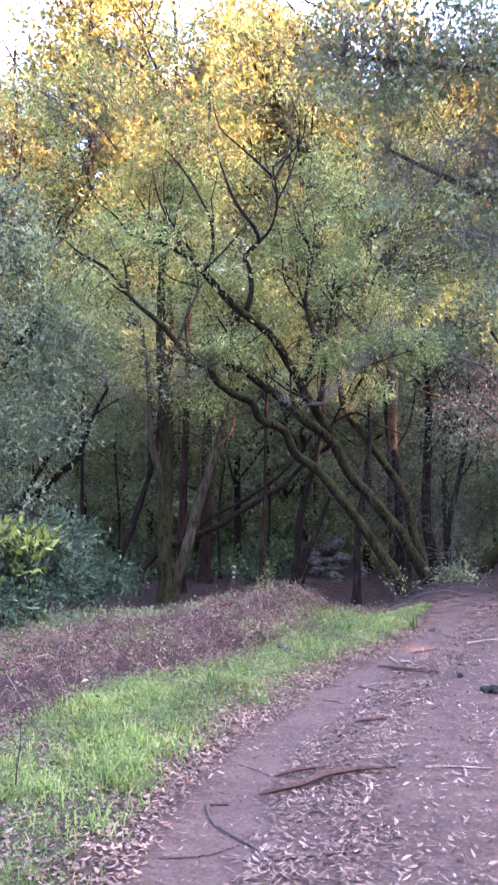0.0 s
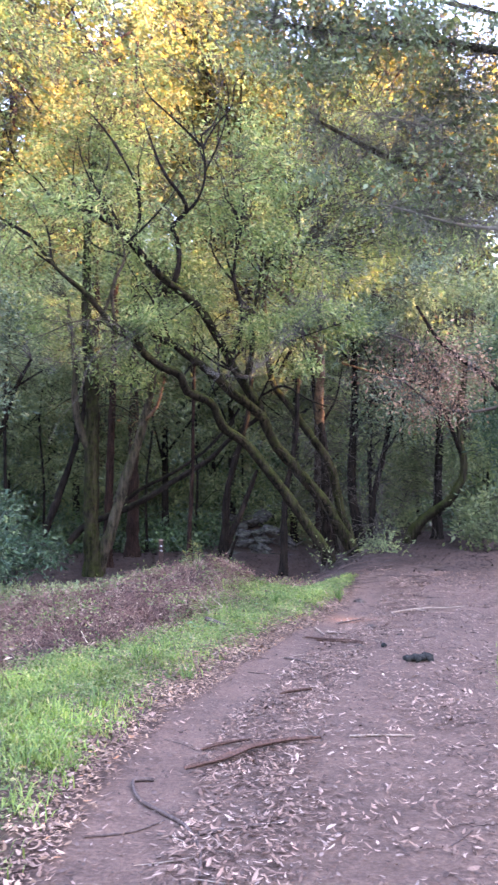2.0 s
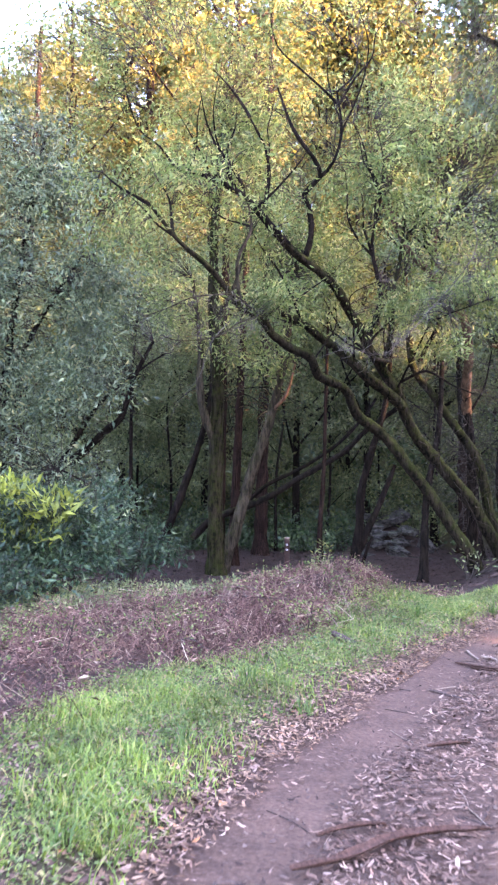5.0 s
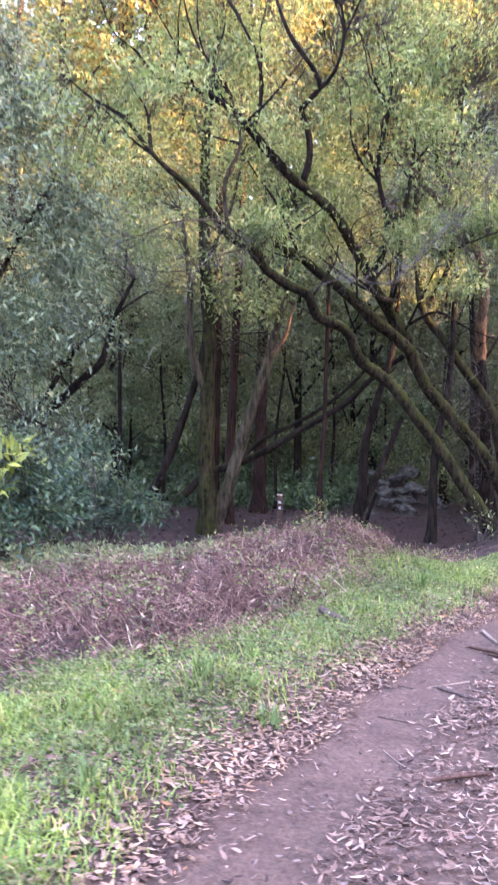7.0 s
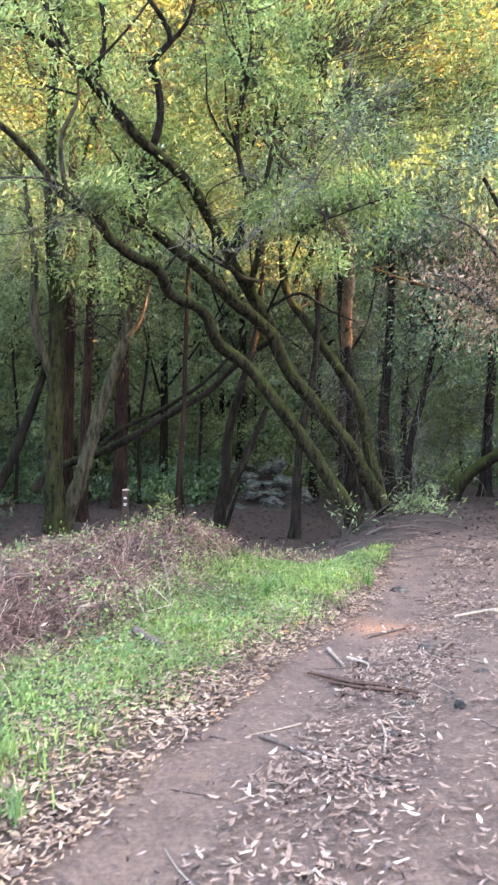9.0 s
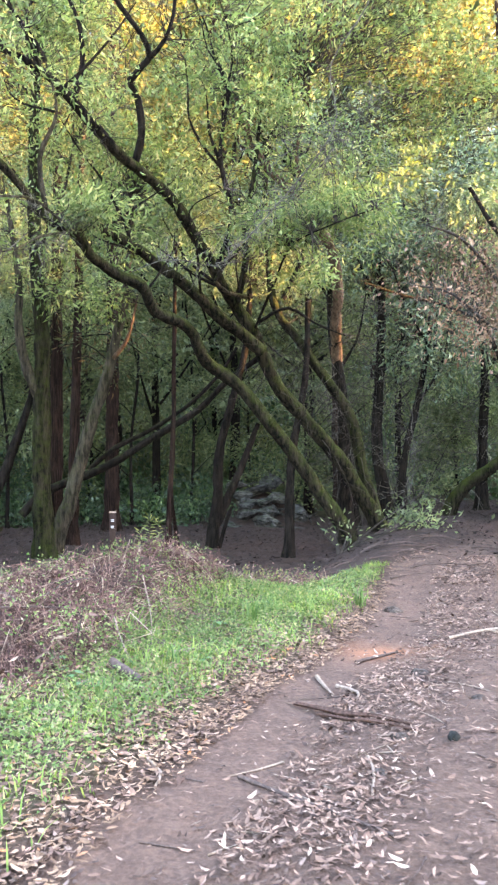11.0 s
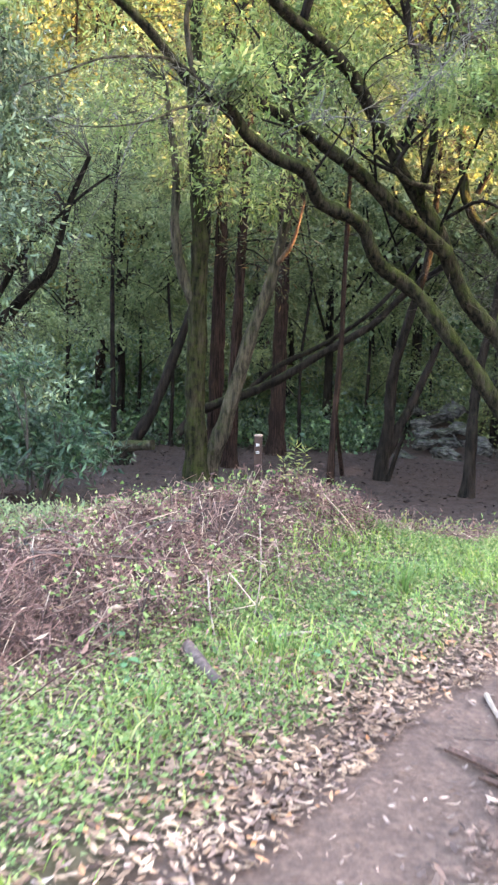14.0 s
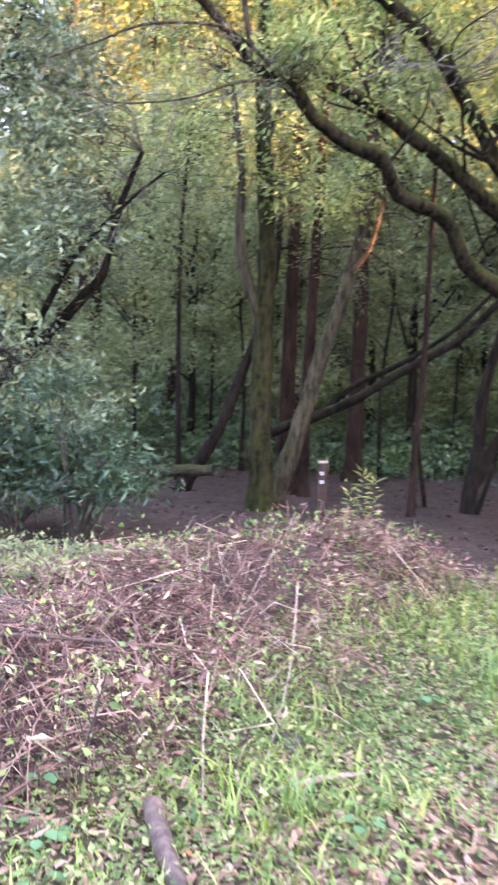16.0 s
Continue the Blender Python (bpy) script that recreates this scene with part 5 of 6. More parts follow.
def litter():
    x, y = scatter(230000, -1.2, 6.5, -1.0, 16.5)
    s = x - along(EDGE, y)                                   # metres into the trail
    band = soft(s + 0.07 * waves(1.5 * x, 1.5 * y), 0.5, 0.63) * (1 - 0.88 * soft(s + 0.14 * waves(x, y), 1.05, 1.4))
    p = 0.045 * (s > 0) + 0.95 * band + (0.17 + 0.5 * soft(s + 0.3 * waves(x, y), 1.9, 2.7) * (1 - soft(y, 7.6, 9.0))) * (s > 1.5) * (0.35 + 0.65 * patchy(x, y, 1.7)) + 0.7 * np.exp(-((s + 0.02) / 0.1) ** 2)
    p = p * soft(y, -1.0, 1.5) * (1 - soft(s, 3.8, 6.2))
    keep = rng.random(len(x)) < p * (0.4 + 0.8 * patchy(x, y, 2.3)) * (s > -0.5)
    lying_leaves("trail_litter", "dry pinkish-tan narrow leaves strewn over the trail", x[keep], y[keep], 0.041, 0.29, LITTER)
    x, y = scatter(90000, -1.2, 8.0, -1.0, 16.5)
    s = x - along(EDGE, y)
    keep = (s > 0.05) & (rng.random(len(x)) < (0.2 + 0.75 * np.exp(-((s - 0.95) / 0.42) ** 2)) * soft(y, -1.0, 1.5) * (1 - soft(s, 4.5, 7.0)))
    lying_leaves("trail_crumbs", "crumbled brown leaf pieces trodden into the trail", x[keep], y[keep], 0.03, 0.38, CRUMBS, 0.006)
    x, y = scatter(140000, -2.6, 3.2, -1.0, 14.0)
    s = along(EDGE, y) - x
    g = along(EDGE, y) - along(TOP, y)
    wide = 0.2 + 0.24 * soft(y, 6.5, 8.3) * (1 - soft(y, 10.6, 11.6))
    p = (0.62 + 0.4 * soft(y, 6.5, 8.3)) * (0.45 + 0.65 * patchy(x, y, 2.0)) * np.exp(-((s - wide * 0.5) / wide) ** 2) + 0.27 * patchy(x, y, 1.2) * (s < g + 0.2) + 0.6 * np.exp(-((x - 0.7) / 0.8) ** 2 - ((y - 9.9) / 0.9) ** 2)
    keep = (s > -0.12) & (rng.random(len(x)) < p * soft(y, -1.0, 1.5))
    lying_leaves("verge_litter", "pale tan curled leaves along the trail's grassy edge", x[keep], y[keep], 0.035, 0.34, LITTER_WARM, 0.012, tilt=0.18)
    x, y = scatter(7000, -1.0, 2.4, 5.5, 12.2)
    s = along(EDGE, y) - x
    keep = (s > -0.1) & (s < 1.6) & (rng.random(len(x)) < 0.75 * np.exp(-((s - 0.4) / 0.5) ** 2) * (0.25 + 0.9 * patchy(x, y, 2.9)))
    lying_leaves("broad_litter", "broad tan and orange-brown fallen leaves lying on the verge", x[keep], y[keep], 0.043, 0.42, LITTER_WARM, 0.014, tilt=0.2)
    x, y = scatter(70000, -3.0, 3.0, -1.0, 14.0)
    s = along(EDGE, y) - x
    g = along(EDGE, y) - along(TOP, y)
    keep = (s > 0) & (s < g + 0.3) & (rng.random(len(x)) < 0.85 * soft(y, -1.0, 1.5))
    lying_leaves("verge_crumbs", "crumbled brown leaf pieces under the grass", x[keep], y[keep], 0.04, 0.42, LITTER, 0.006)
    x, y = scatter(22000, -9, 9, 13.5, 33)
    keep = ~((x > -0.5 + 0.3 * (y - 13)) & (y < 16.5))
    lying_leaves("woodland_litter", "leaf litter on the flat, darkened in colour for the wood's shade", x[keep], y[keep], 0.075, 0.42, LITTER_SHADED)


litter()


def grass():
    x, y = scatter(430000, -3.6, 4.6, -1.0, 15.0)
    e, t = along(EDGE, y), along(TOP, y)
    u = (x - t) / (e - t + 1e-6)
    cut = 0.74 - 0.2 * soft(y, 6.0, 7.6) * (1 - soft(y, 10.2, 11.4))
    inside = soft(u, -0.12, 0.12) * (1 - soft(u, cut, 1.0) ** 0.6) * soft(y, -1.0, 1.5) * (1 - 0.5 * soft(y, 9.6, 10.8))
    thick = np.clip(0.1 + 0.9 * soft(0.6 * patchy(x, y, 1.5) + 0.4 * patchy(x + 2, y, 4.3), 0.3, 0.62), 0, 1)
    thin = 1 - 0.72 * np.exp(-((y - 9.7) / 1.1) ** 2)
    far_edge = soft(x - 2.65 - 0.4 * (y - 7.0), 0, 0.25) * np.exp(-((x - 3.4) / 0.9) ** 4 - ((y - 7.9) / 1.1) ** 4)
    keep = rng.random(len(x)) < np.maximum(inside * thick * thin, far_edge * (0.3 + 0.7 * patchy(x, y, 1.9)))
    x, y = x[keep], y[keep]
    n = len(x)
    tall = 0.054 * np.exp(0.4 * np.clip(rng.normal(size=n), -2, 1.8)) * (0.45 + 0.75 * patchy(x, y, 2.2) + 0.25 * patchy(x, y, 5.0))
    a = rng.uniform(0, 2 * math.pi, n)
    lean = np.stack([np.cos(a), np.sin(a), np.zeros(n)], -1) * (tall * rng.uniform(0.4, 1.5, n))[:, None]
    side = np.stack([-np.sin(a), np.cos(a), np.zeros(n)], -1) * (0.0022 + 0.0024 * rng.random(n))[:, None]
    b = np.stack([x, y, height(x, y) - 0.005], -1)
    m = b + lean * 0.35 + np.array([0, 0, 1.0]) * (tall * 0.65)[:, None]
    tip = b + lean + np.array([0, 0, 1.0]) * tall[:, None]
    v = np.stack([b - side, b + side, m + side, m - side, tip], 1).reshape(-1, 3)
    i = np.arange(n)[:, None] * 5
    f = np.stack([i, i + 1, i + 2, i, i + 2, i + 3, i + 3, i + 2, i + 4], 1).reshape(-1, 3)
    tagged(link_mesh("grass", v, f, GRASS), "fresh bright green grass along the trail's edge", "grass", kind="stuff")
    # low broad-leaved weeds among the grass
    x, y = scatter(60000, -3.4, 3.2, -1.0, 14.4)
    e, t = along(EDGE, y), along(TOP, y)
    u = (x - t) / (e - t + 1e-6)
    keep = rng.random(len(x)) < soft(u, -0.3, 0.1) * (1 - soft(u, 0.6, 0.95)) * soft(y, -1.0, 1.5) * (0.25 + 0.75 * patchy(x, y, 1.6) * (0.3 + 0.7 * patchy(x, y, 0.7))) * (1 + 0.8 * soft(y, 9.6, 10.8))
    x, y = x[keep], y[keep]
    c = np.stack([x, y, height(x, y) + 0.035], -1)
    k = np.repeat(np.arange(len(c)), 9)
    off = rng.normal(size=(len(k), 3)) * [0.04, 0.04, 0.02]
    tagged(leaf_cloud("weeds", c[k] + off, off * [1, 1, 0.6] + [0, 0, 0.01], 0.021, 0.55, WEED), "low broad-leaved weeds in the grass", "weeds", kind="stuff")


grass()


def tuft(place, n, tall, label):
    c = np.array(place)
    a = rng.uniform(0, 2 * math.pi, n)
    out = np.stack([np.cos(a), np.sin(a), np.zeros(n)], -1) * rng.uniform(0.3, 0.8, n)[:, None] * tall
    b = c + rng.normal(size=(n, 3)) * [0.03, 0.03, 0]
    h = np.array([0, 0, 1.0]) * (tall * rng.uniform(0.6, 1.1, n))[:, None]
    s = np.stack([-np.sin(a), np.cos(a), np.zeros(n)], -1) * 0.0042
    v = np.stack([b - s, b + s, b + out * 0.3 + h * 0.7 + s, b + out * 0.3 + h * 0.7 - s, b + out + h], 1).reshape(-1, 3)
    i = np.arange(n)[:, None] * 5
    f = np.stack([i, i + 1, i + 2, i, i + 2, i + 3, i + 3, i + 2, i + 4], 1).reshape(-1, 3)
    ob = link_mesh("grass_tuft", v - c, f, TUFT)
    ob.location = place
    tagged(ob, label, "grass", "grass tufts")


for x, y, n, tall in ((-0.35, 8.2, 40, 0.17), (0.1, 7.6, 22, 0.15), (1.35, 11.6, 28, 0.2), (2.45, 12.7, 34, 0.22), (0.75, 10.3, 24, 0.14), (0.35, 9.6, 18, 0.12), (-0.6, 6.6, 22, 0.14), (-0.9, 5.2, 20, 0.13), (1.5, 11.9, 22, 0.17), (-0.1, 8.9, 18, 0.13)):
    tuft(on(x, y), n, tall, "upright tuft of broad green grass blades")


def heap():
    """Dead bracken and bramble stems, tangled over the heap."""
    x, y = scatter(140000, -5.0, 2.4, -1.0, 14.6)
    t = along(TOP, y)
    hump = np.exp(-((x + 0.9) / 2.2) ** 4) * np.exp(-((y - 11.4 - 0.42 * (x + 0.6)) / 1.7) ** 2)
    p = soft(t - x, -0.35, 0.25) * soft(y, -1.0, 1.5) * (1 - soft(-x, 3.2, 5.0)) * (0.3 + 0.7 * hump) * (0.35 + 0.65 * patchy(x, y, 0.9)) * (1 - soft(y, 13.6, 14.6))
    keep = rng.random(len(x)) < p * (0.6 + 1.0 * patchy(x + 5, y + 2, 2.6)) * (1 - 0.8 * soft(-x, 0.7, 1.5) * soft(y, 10.9, 11.6)) * (1 + 0.8 * np.exp(-((x - 0.4) / 0.9) ** 2 - ((y - 12.2) / 0.8) ** 2))
    x, y = x[keep], y[keep]
    n = len(x)
    a = 2.4 * np.sin(1.3 * x + 0.7 * y) + 1.5 * np.sin(2.1 * y - 0.9 * x) + 0.7 * rng.normal(size=n)
    l = rng.uniform(0.08, 0.31, n)
    z = height(x, y)
    lift = 0.16 * patchy(x + 5, y + 2, 2.6) ** 2
    start = np.stack([x, y, z + lift * rng.random(n)], -1)
    ex, ey = x + np.cos(a) * l, y + np.sin(a) * l
    end = np.stack([ex, ey, height(ex, ey) + np.abs(rng.normal(size=n)) * 0.05], -1)
    ob = twig_cloud("dead_bracken", start, end, 0.0017 + 0.003 * rng.random(n) ** 3, BRACKEN, sag=0.2, taper=0.5, bend=0.24)
    tagged(ob, "tangled dead pinkish-brown bracken and bramble stems on the heap", "dead bracken", kind="stuff")
    k = rng.choice(n, 9000)
    c = start[k] + rng.normal(size=(len(k), 3)) * [0.12, 0.12, 0.05] + [0, 0, 0.05]
    ob = leaf_cloud("withered_fronds", c, rng.normal(size=c.shape) * [1, 1, 0.4], 0.045, 0.3, BRACKEN)
    tagged(ob, "withered brown fern fronds on the heap", "dead bracken", kind="stuff")
    k = rng.choice(n, 2800)
    k = k[rng.random(2800) < np.where((y[k] > 12.9 + 0.4 * x[k]) | (x[k] < -2.4), 0.7, 0.8 * patchy(x[k], y[k], 1.4) ** 2)]
    q = np.repeat(start[k] + [0, 0, 0.09], 10, 0)
    off = rng.normal(size=q.shape) * [0.06, 0.06, 0.045]
    ob = leaf_cloud("bramble_leaves", q + off, off + rng.normal(size=q.shape) * 0.02, 0.024, 0.6, WEED)
    tagged(ob, "small yellow-green bramble leaves sprouting on the heap", "brambles", kind="stuff")

    cx = rng.uniform(-2.4, 1.9, 90)
    cy = 12.75 + 0.42 * (cx + 0.6) + rng.normal(size=90) * 0.35
    c = np.stack([cx, cy, height(cx, cy) + 0.07], -1)
    q = np.repeat(c, 16, 0)
    off = rng.normal(size=q.shape) * [0.06, 0.06, 0.05]
    ob = leaf_cloud("heap_sprigs", q + off, off + [0, 0, 0.03], 0.04, 0.35, YOUNG)
    tagged(ob, "yellow-green leafy sprigs along the heap's crest", "sprigs", kind="stuff")


heap()


def low_plants():
    """Nettles and bramble shoots on the shaded side of the heap."""
    x, y = scatter(900, -4.4, -0.5, 10.6, 14.6)
    keep = rng.random(900) < soft(-x + 0.35 * (y - 11.2), 0.7, 1.5) * (0.25 + 0.75 * patchy(x, y, 1.7))
    x, y = x[keep], y[keep]
    c = np.stack([x, y, height(x, y) + 0.05 + 0.09 * rng.random(len(x))], -1)
    q = np.repeat(c, 18, 0)
    off = rng.normal(size=q.shape) * [0.08, 0.08, 0.05]
    tagged(leaf_cloud("low_plants", q + off, off + [0, 0, 0.02], 0.042, 0.42, FAR_GREEN), "low green nettles and bramble shoots behind the heap", "weeds", kind="stuff")
    k = rng.integers(0, len(c), 500)
    top = c[k] + rng.normal(size=(500, 3)) * [0.1, 0.1, 0.05]
    low = top + rng.normal(size=(500, 3)) * [0.06, 0.06, 0] - [0, 0, 0.12]
    tagged(twig_cloud("weed_stems", low, top, 0.0022, TWIG), "thin brown weed stems behind the heap", "weeds", kind="stuff")


low_plants()

# loose arching bramble canes on the heap
for k in range(110):
    if k < 60:
        x, y = rng.uniform(-1.6, 0.1), rng.uniform(8.9, 11.2)
    else:
        x, y = rng.uniform(-3.4, 1.2), rng.uniform(6.5, 13.0)
    if x > float(along(TOP, y)) - 0.1:
        continue
    a, l, up = rng.uniform(0, 6.28), rng.uniform(0.3, 0.8), rng.uniform(0.05, 0.2)
    pts = [(x + math.cos(a + 0.5 * u) * l * u, y + math.sin(a + 0.5 * u) * l * u, 0.02 + up * math.sin(math.pi * min(1, 0.15 + u * 0.9))) for u in (0, 0.3, 0.6, 0.85, 1.0)]
    o = Vector(on(*pts[0][:2]))
    v, f = tube([Vector(on(*q)) - o for q in pts], rng.uniform(0.0025, 0.005), 0.0015, 5, 0.06, 0.1, seed=k)
    cane = part("bramble_cane", v, f, TWIG_PALE if k % 7 == 0 else BRACKEN, None)
    cane.location = o
    tagged(cane, "dead arching bramble cane on the heap", "bramble", "bramble canes")


# ---------------------------------------------------------------- single sticks, bark and stones
def stick(name, pts, r0, r1, mat, label, category="stick", sides=6):
    o = Vector(on(*pts[0][:2]))
    line = [Vector(on(p[0], p[1], (p[2] if len(p) > 2 else 0.0) + r0)) - o for p in pts]
    v, f = tube(line, r0, r1, sides, 0.06, 0.18, seed=o.x * 7)
    me = bpy.data.meshes.new(name)
    me.from_pydata(v, [], [tuple(dict.fromkeys(q)) for q in f])
    me.materials.append(mat)
    me.polygons.foreach_set("use_smooth", np.ones(len(me.polygons), dtype=bool))
    ob = new(name, me)
    ob.location = o
    return tagged(ob, label, category)


def strip(pts, width, label):
    """A peeled strip of bark: a shallow curled trough with frayed ends."""
    o = Vector(on(*pts[0][:2]))
    line = spline([Vector(on(*p)) - o for p in pts], 0.06)
    v, f, n, m = [], [], len(line), 6
    for i, p in enumerate(line):
        d = (line[min(i + 1, n - 1)] - line[max(i - 1, 0)]).normalized()
        s = d.cross(Vector((0, 0, 1))).normalized()
        u = i / (n - 1)
        w = width * (0.25 + 0.75 * math.sin(math.pi * min(1, 0.12 + u * 0.85))) * (1 + 0.25 * noise.noise(Vector((u * 9, o.x, 0))))
        for layer in (0, 1):
            for k in range(m):
                a = (k / (m - 1) - 0.5) * 2
                v.append(p + s * (a * w / 2) + Vector((0, 0, 0.012 + 0.5 * w * a * a * 0.7 + 0.01 * noise.noise(Vector((u * 20, a * 3, 1))) + layer * 0.006)))
    for i in range(n - 1):
        for k in range(m - 1):
            a = i * 2 * m + k
            f.append((a, a + 2 * m, a + 2 * m + 1, a + 1))
            f.append((a + m, a + m + 1, a + 3 * m + 1, a + 3 * m))
        for k in (0, m - 1):
            a = i * 2 * m + k
            f.append((a, a + m, a + 3 * m, a + 2 * m))
    me = bpy.data.meshes.new("bark_strip")
    me.from_pydata([tuple(q) for q in v], [], f)
    me.materials.append(STRIP)
    ob = new("bark_strip", me)
    ob.location = o
    tagged(ob, label, "bark")


strip([(1.48, 9.66), (1.6, 9.56), (1.72, 9.4), (1.88, 9.32), (2.05, 9.17)], 0.055, "dark peeled strip of bark lying on the trail")
strip([(1.58, 9.46), (1.74, 9.3), (1.9, 9.22), (2.06, 9.06)], 0.035, "reddish splinter of bark on the trail")
strip([(0.06, 5.28, 0.012), (0.29, 5.39, 0.014), (0.52, 5.58, 0.016), (0.74, 5.68, 0.014), (0.98, 5.74, 0.01)], 0.06, "long dark peeled strip of bark across the trail")
strip([(0.17, 5.64, 0.012), (0.34, 5.74, 0.012), (0.5, 5.78, 0.01)], 0.035, "thin dark peeled strip of bark on the trail")
strip([(0.86, 7.02, 0.012), (1.0, 7.06, 0.014), (1.14, 7.11, 0.01)], 0.04, "short brown strip of bark among the litter")
stick("stick", [(-0.12, 5.15), (-0.24, 5.12), (-0.2, 4.85), (-0.06, 4.64), (0.05, 4.45), (0.12, 4.15), (0.11, 3.85)], 0.012, 0.007, STICK, "curved hooked twig on the trail")
stick("stick", [(0.12, 4.32), (0.35, 4.36), (0.56, 4.4)], 0.012, 0.007, STICK, "short dark stick on the trail")
stick("stick", [(-0.45, 4.35), (-0.22, 4.42), (-0.05, 4.55)], 0.007, 0.004, STICK, "thin bent twig on the trail")
stick("stick", [(1.19, 5.81), (1.4, 5.82), (1.64, 5.79)], 0.009, 0.005, STICK_PALE, "thin pale stick lying on the bare trail")
stick("stick", [(1.1, 8.6), (1.3, 8.35), (1.5, 8.1), (1.66, 7.9)], 0.011, 0.006, STICK, "thin dark stick among the litter")
stick("stick", [(1.7, 10.3), (1.72, 10.1), (1.74, 9.88)], 0.014, 0.009, STICK_PALE, "pale curved stick on the trail")
stick("stick", [(1.73, 8.75), (1.72, 8.55), (1.66, 8.3)], 0.010, 0.006, STICK_PALE, "pale thin stick on the trail")
stick("stick", [(2.04, 10.7), (2.2, 10.85), (2.42, 11.0)], 0.014, 0.009, STICK, "dark stick on the orange patch of the trail")
stick("stick", [(1.8, 10.1), (1.9, 9.9), (1.86, 9.72)], 0.012, 0.007, STICK_PALE, "short pale stick near the bark")
stick("stick", [(0.67, 8.75), (0.74, 8.62), (0.72, 8.45)], 0.009, 0.006, STICK_PALE, "short pale piece of wood at the trail's edge")
stick("stick", [(1.07, 12.95, 0.02), (1.16, 13.2, 0.06), (1.3, 13.5, 0.1)], 0.016, 0.01, STICK_PALE, "pale forked stick on the heap")
stick("stick", [(0.45, 11.7, 0.15), (0.55, 11.1, 0.08), (0.6, 10.42)], 0.004, 0.0025, STICK_PALE, "long pale stalk leaning on the weeds")
stick("stick", [(0.3, 10.84, 0.12), (0.38, 10.55, 0.08), (0.48, 10.25)], 0.004, 0.003, STICK_PALE, "pale dry stalk in the weeds")
stick("stick", [(0.65, 10.4, 0.02), (0.78, 10.52, 0.03), (0.9, 10.64, 0.02)], 0.010, 0.007, STICK_PALE, "pale stick lying in the weeds")
stick("stick", [(-0.6, 10.6, 0.12), (-0.2, 10.8, 0.12), (0.3, 11.0, 0.1)], 0.009, 0.005, STICK, "dark twig lying on the heap")
stick("stick", [(2.9, 11.3, 0.01), (3.3, 11.5, 0.02), (3.75, 11.6, 0.01), (4.1, 11.75)], 0.014, 0.007, STICK_PALE, "long pale forked stick lying across the trail")
stick("stick", [(3.3, 11.5, 0.02), (3.5, 11.35), (3.7, 11.3)], 0.008, 0.004, STICK_PALE, "pale side shoot of a fallen stick")
stick("log_stub", [(0.36, 10.15, 0.02), (0.46, 9.98, 0.015), (0.57, 9.82)], 0.029, 0.025, STICK, "short broken grey-brown log end in the weeds", "log", 9)
for k in range(46):
    x, y = 3.0 + rng.uniform(-0.8, 1.6), 15.2 + rng.uniform(-1.4, 2.8)
    x += 0.35 * (y - 15.2)
    a = rng.uniform(-0.4, 1.4)
    l = rng.uniform(0.25, 0.9)
    tagged(stick("stick", [(x, y, 0.01), (x + math.cos(a) * l * 0.5 + 0.03, y + math.sin(a) * l * 0.5, 0.025), (x + math.cos(a) * l, y + math.sin(a) * l, 0.005)], rng.uniform(0.005, 0.011), 0.003, STICK, "dead stick in the brush on the bank"), group="sticks on the bank")
for k in range(130):
    y = rng.uniform(3.2, 13)
    x = float(along(EDGE, y)) + (rng.uniform(0.1, 3.2) if k % 2 else rng.uniform(0.5, 1.3))
    a = rng.uniform(0, 6.28)
    l = rng.uniform(0.08, 0.34)
    tagged(stick("twig", [(x, y), (x + math.cos(a) * l * 0.5 + rng.normal() * 0.02, y + math.sin(a) * l * 0.5), (x + math.cos(a) * l, y + math.sin(a) * l)], rng.uniform(0.003, 0.007), 0.002, STICK if k % 2 else STICK_PALE, "small fallen twig on the trail", "twig", 5), group="twigs on the trail")


def lump(name, place, size, mat, label, category, pieces, seed=0.0):
    """A heap of a few rough lumps joined in one mesh."""
    bm = bmesh.new()
    r = random.Random(int(seed * 100) + 5)
    for i in range(pieces):
        made = bmesh.ops.create_icosphere(bm, subdivisions=2, radius=1)["verts"]
        c = Vector((r.uniform(-1, 1) * size[0], r.uniform(-0.7, 0.7) * size[1], size[2] * r.uniform(0.35, 0.8))) if pieces > 1 else Vector((0, 0, size[2] * 0.6))
        s = r.uniform(0.12, 0.32) if pieces > 1 else 1.0
        for v in made:
            k = 1 + (0.6 if pieces > 1 else 0.35) * noise.noise(v.co * (2.6 if pieces > 1 else 1.7) + Vector((seed + i, 0, 0)))
            v.co = Vector((v.co.x * size[0] * s, v.co.y * size[1] * s, v.co.z * size[2] * (s + 0.2))) * k + c
    me = bpy.data.meshes.new(name)
    bm.to_mesh(me)
    bm.free()
    me.materials.append(mat)
    me.polygons.foreach_set("use_smooth", np.ones(len(me.polygons), dtype=bool))
    ob = new(name, me)
    ob.location = place
    return tagged(ob, label, category)


lump("dung_pile", on(2.37, 8.24), (0.13, 0.09, 0.06), DUNG, "dark crumbly pile of dung on the trail", "dung", 30, 1.0)
lump("pine_cone", on(2.22, 8.96), (0.03, 0.028, 0.028), DUNG, "small dark cone lying on the trail", "cone", 1, 2.0)
for k, (x, y, s) in enumerate(((1.95, 9.0, 0.06), (1.75, 8.55, 0.05), (2.4, 10.3, 0.07), (2.6, 9.7, 0.05), (1.35, 7.9, 0.035), (2.75, 12.6, 0.09), (0.62, 10.75, 0.08))):
    lump("stone", on(x, y, -0.02), (s, s * 0.7, s * 0.45), TRAIL_STONE, "half-buried grey stone on the trail", "stone", 1, 3.0 + k)


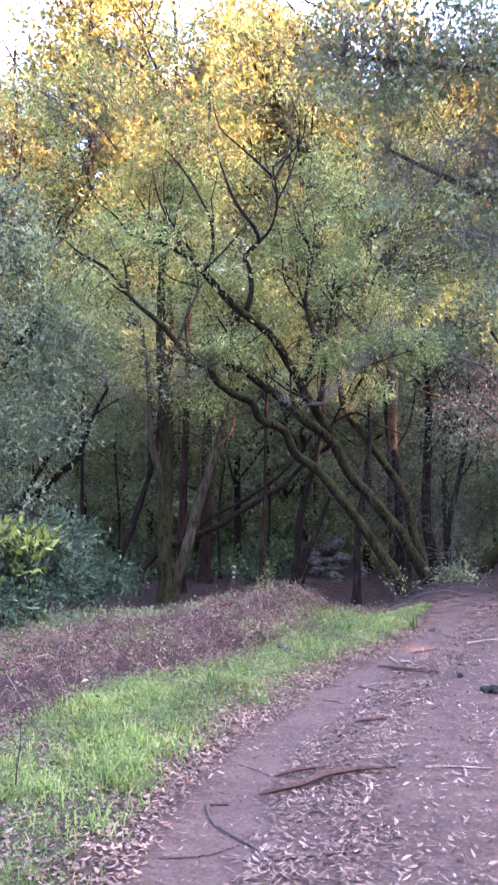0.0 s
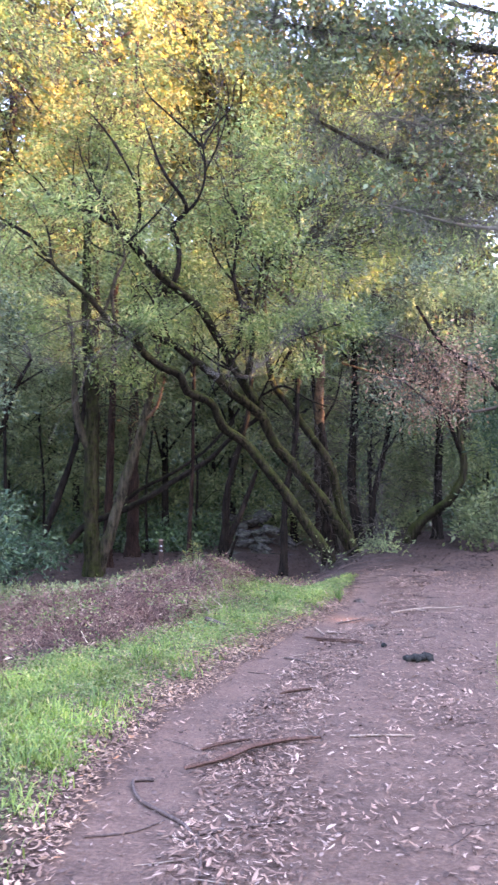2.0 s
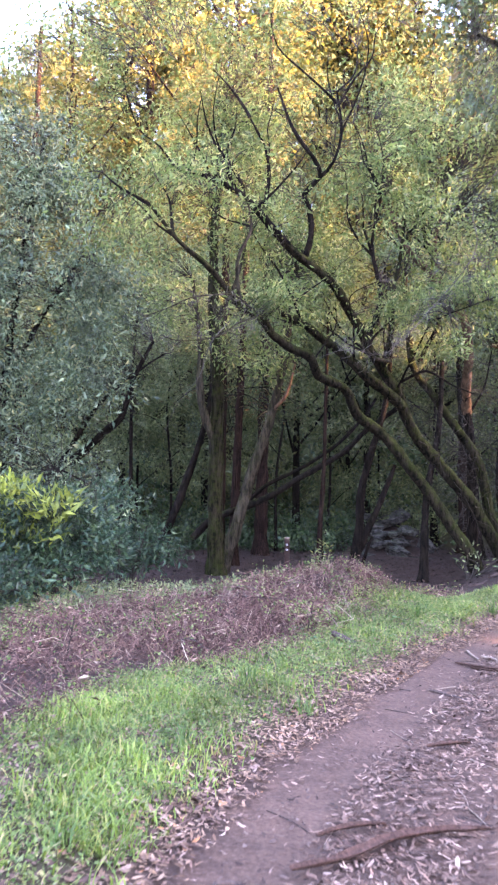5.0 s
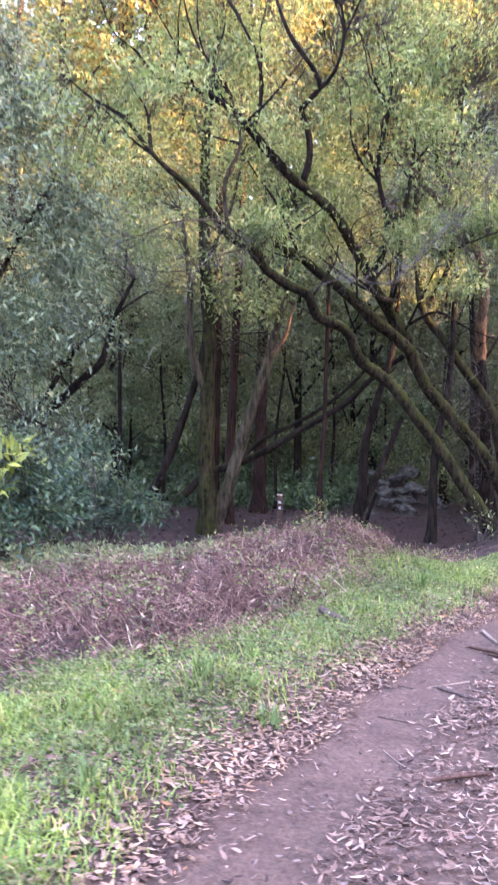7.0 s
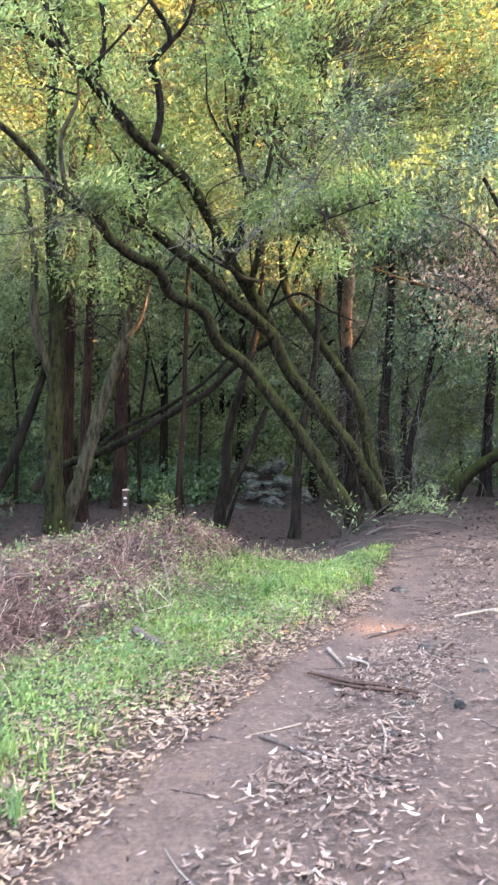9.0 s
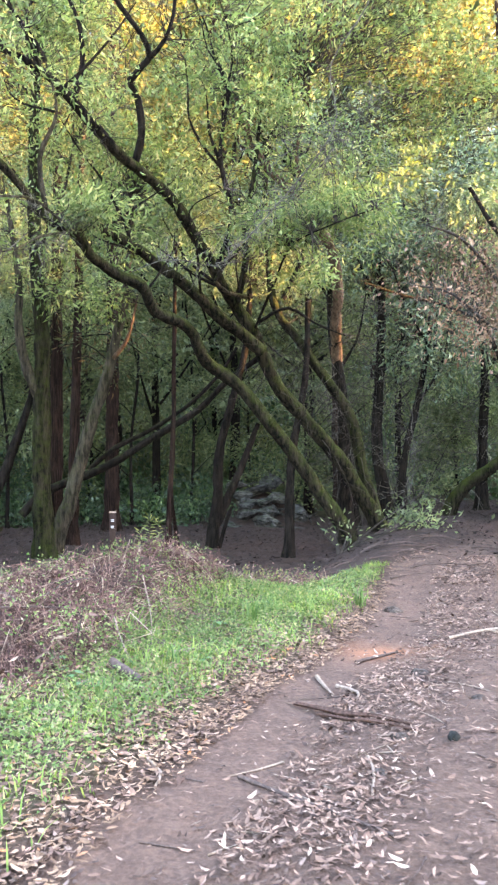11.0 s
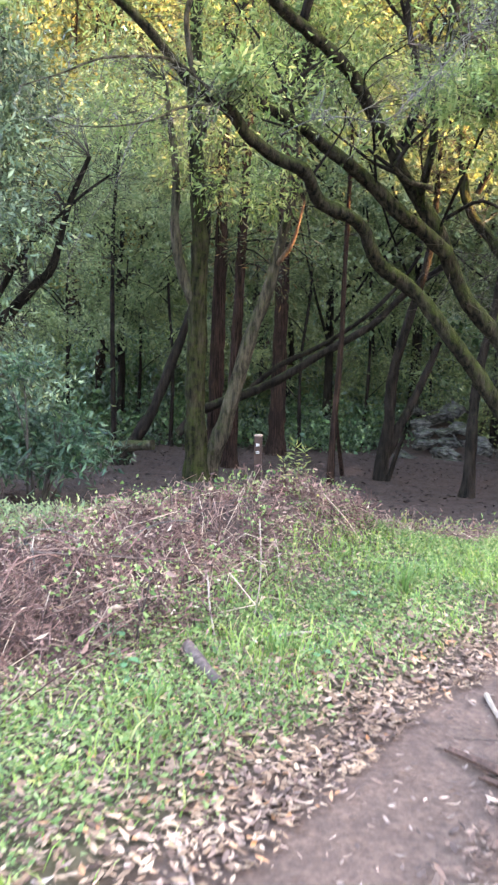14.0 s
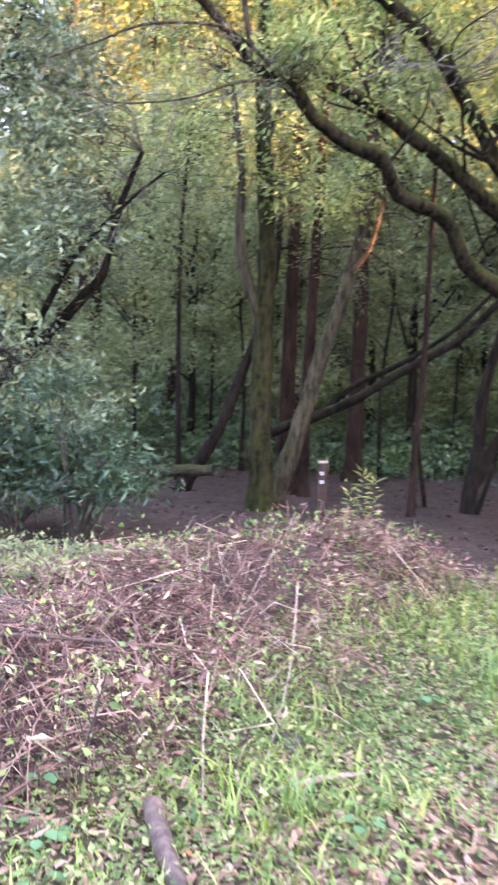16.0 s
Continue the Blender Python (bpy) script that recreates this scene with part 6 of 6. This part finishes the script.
BROAD = leaf_material("broad green leaves", [(0.0, (0.045, 0.1125, 0.045)), (0.6, (0.075, 0.165, 0.0675)), (1.0, (0.1275, 0.21, 0.075))], 0.35, 0.45, 0.35, 0.15)


def broadleaf_weed(x, y, tall, n, seed):
    """A soft-leaved weed: thin stalks, each with one rounded, folded leaf."""
    own = random.Random(seed)
    ob = thing("broadleaf_weed", on(x, y), "bright green broad-leaved weed in the leaf litter", "weed", "broad-leaved weeds")
    for k in range(n):
        a = 2.4 * k + own.uniform(-0.4, 0.4)
        out, up = tall * own.uniform(0.3, 0.75), tall * own.uniform(0.45, 1.0)
        end = Vector((math.cos(a) * out, math.sin(a) * out, up))
        v, f = tube([(0, 0, -0.01), tuple(end * 0.5 + Vector((0, 0, 0.02))), tuple(end)], 0.0025, 0.0015, 5, 0.04, 0.05, seed=k)
        part("stem", v, f, BROAD, ob)
        d, l = Vector((math.cos(a), math.sin(a), -0.25)), own.uniform(0.028, 0.05)
        s = Vector((-math.sin(a), math.cos(a), 0))
        rim = [(0.0, 0.0), (0.12, 0.28), (0.38, 0.46), (0.68, 0.36), (1.0, 0.0)]
        mid = [end + d * l * u for u, w in rim]
        v = [tuple(p) for p in mid]
        v += [tuple(p + s * l * w + Vector((0, 0, 0.22 * l * w))) for p, (u, w) in zip(mid, rim)]
        v += [tuple(p - s * l * w + Vector((0, 0, 0.22 * l * w))) for p, (u, w) in zip(mid, rim)]
        f = [(i, i + 1, i + 6, i + 5) for i in range(4)] + [(i + 1, i, i + 10, i + 11) for i in range(4)]
        part("leaf", v, f, BROAD, ob)


for k, (x, y, tall, n) in enumerate(((0.12, 9.94, 0.08, 7), (-0.02, 10.2, 0.09, 7), (0.22, 9.76, 0.06, 5), (0.95, 10.3, 0.05, 5), (1.05, 11.3, 0.07, 6))):
    broadleaf_weed(x, y, tall, n, 60 + k)


def dead_stalk(x, y, tall, lean):
    """A dry upright weed stalk with a few side twigs."""
    o = Vector(on(x, y))
    ob = thing("dead_stalk", o, "thin dry upright weed stalk at the heap's edge", "stalk", "dead stalks")
    top = Vector((lean, 0.05, tall))
    v, f = tube([(0, 0, -0.03), (lean * 0.2, 0.01, tall * 0.3), (lean * 0.5 + 0.012, 0.02, tall * 0.65), top], 0.006, 0.002, 5, 0.08, 0.1, seed=x)
    part("stem", v, f, TWIG, ob)
    for k in range(5):
        u = 0.35 + 0.13 * k
        a = Vector((lean * u * u + 0.01 * (u > 0.5), 0.02 * u, tall * u))
        side = Vector((math.cos(2.4 * k + x) * 0.09, math.sin(2.4 * k + x) * 0.09, 0.11)) * (1.2 - u)
        v, f = tube([a, a + side * 0.6 + Vector((0, 0, 0.01)), a + side], 0.003, 0.0012, 4, 0.05, 0.1, seed=k)
        part("twig", v, f, TWIG, ob)


for x, y, tall, lean in ((-1.35, 4.98, 0.42, 0.01), (-1.9, 8.6, 0.4, 0.05), (-1.35, 9.7, 0.45, -0.06), (-2.0, 11.9, 0.5, 0.06), (-2.3, 12.3, 0.55, -0.05), (-1.75, 12.2, 0.45, 0.02), (0.1, 10.2, 0.35, 0.06)):
    dead_stalk(x, y, tall, lean)
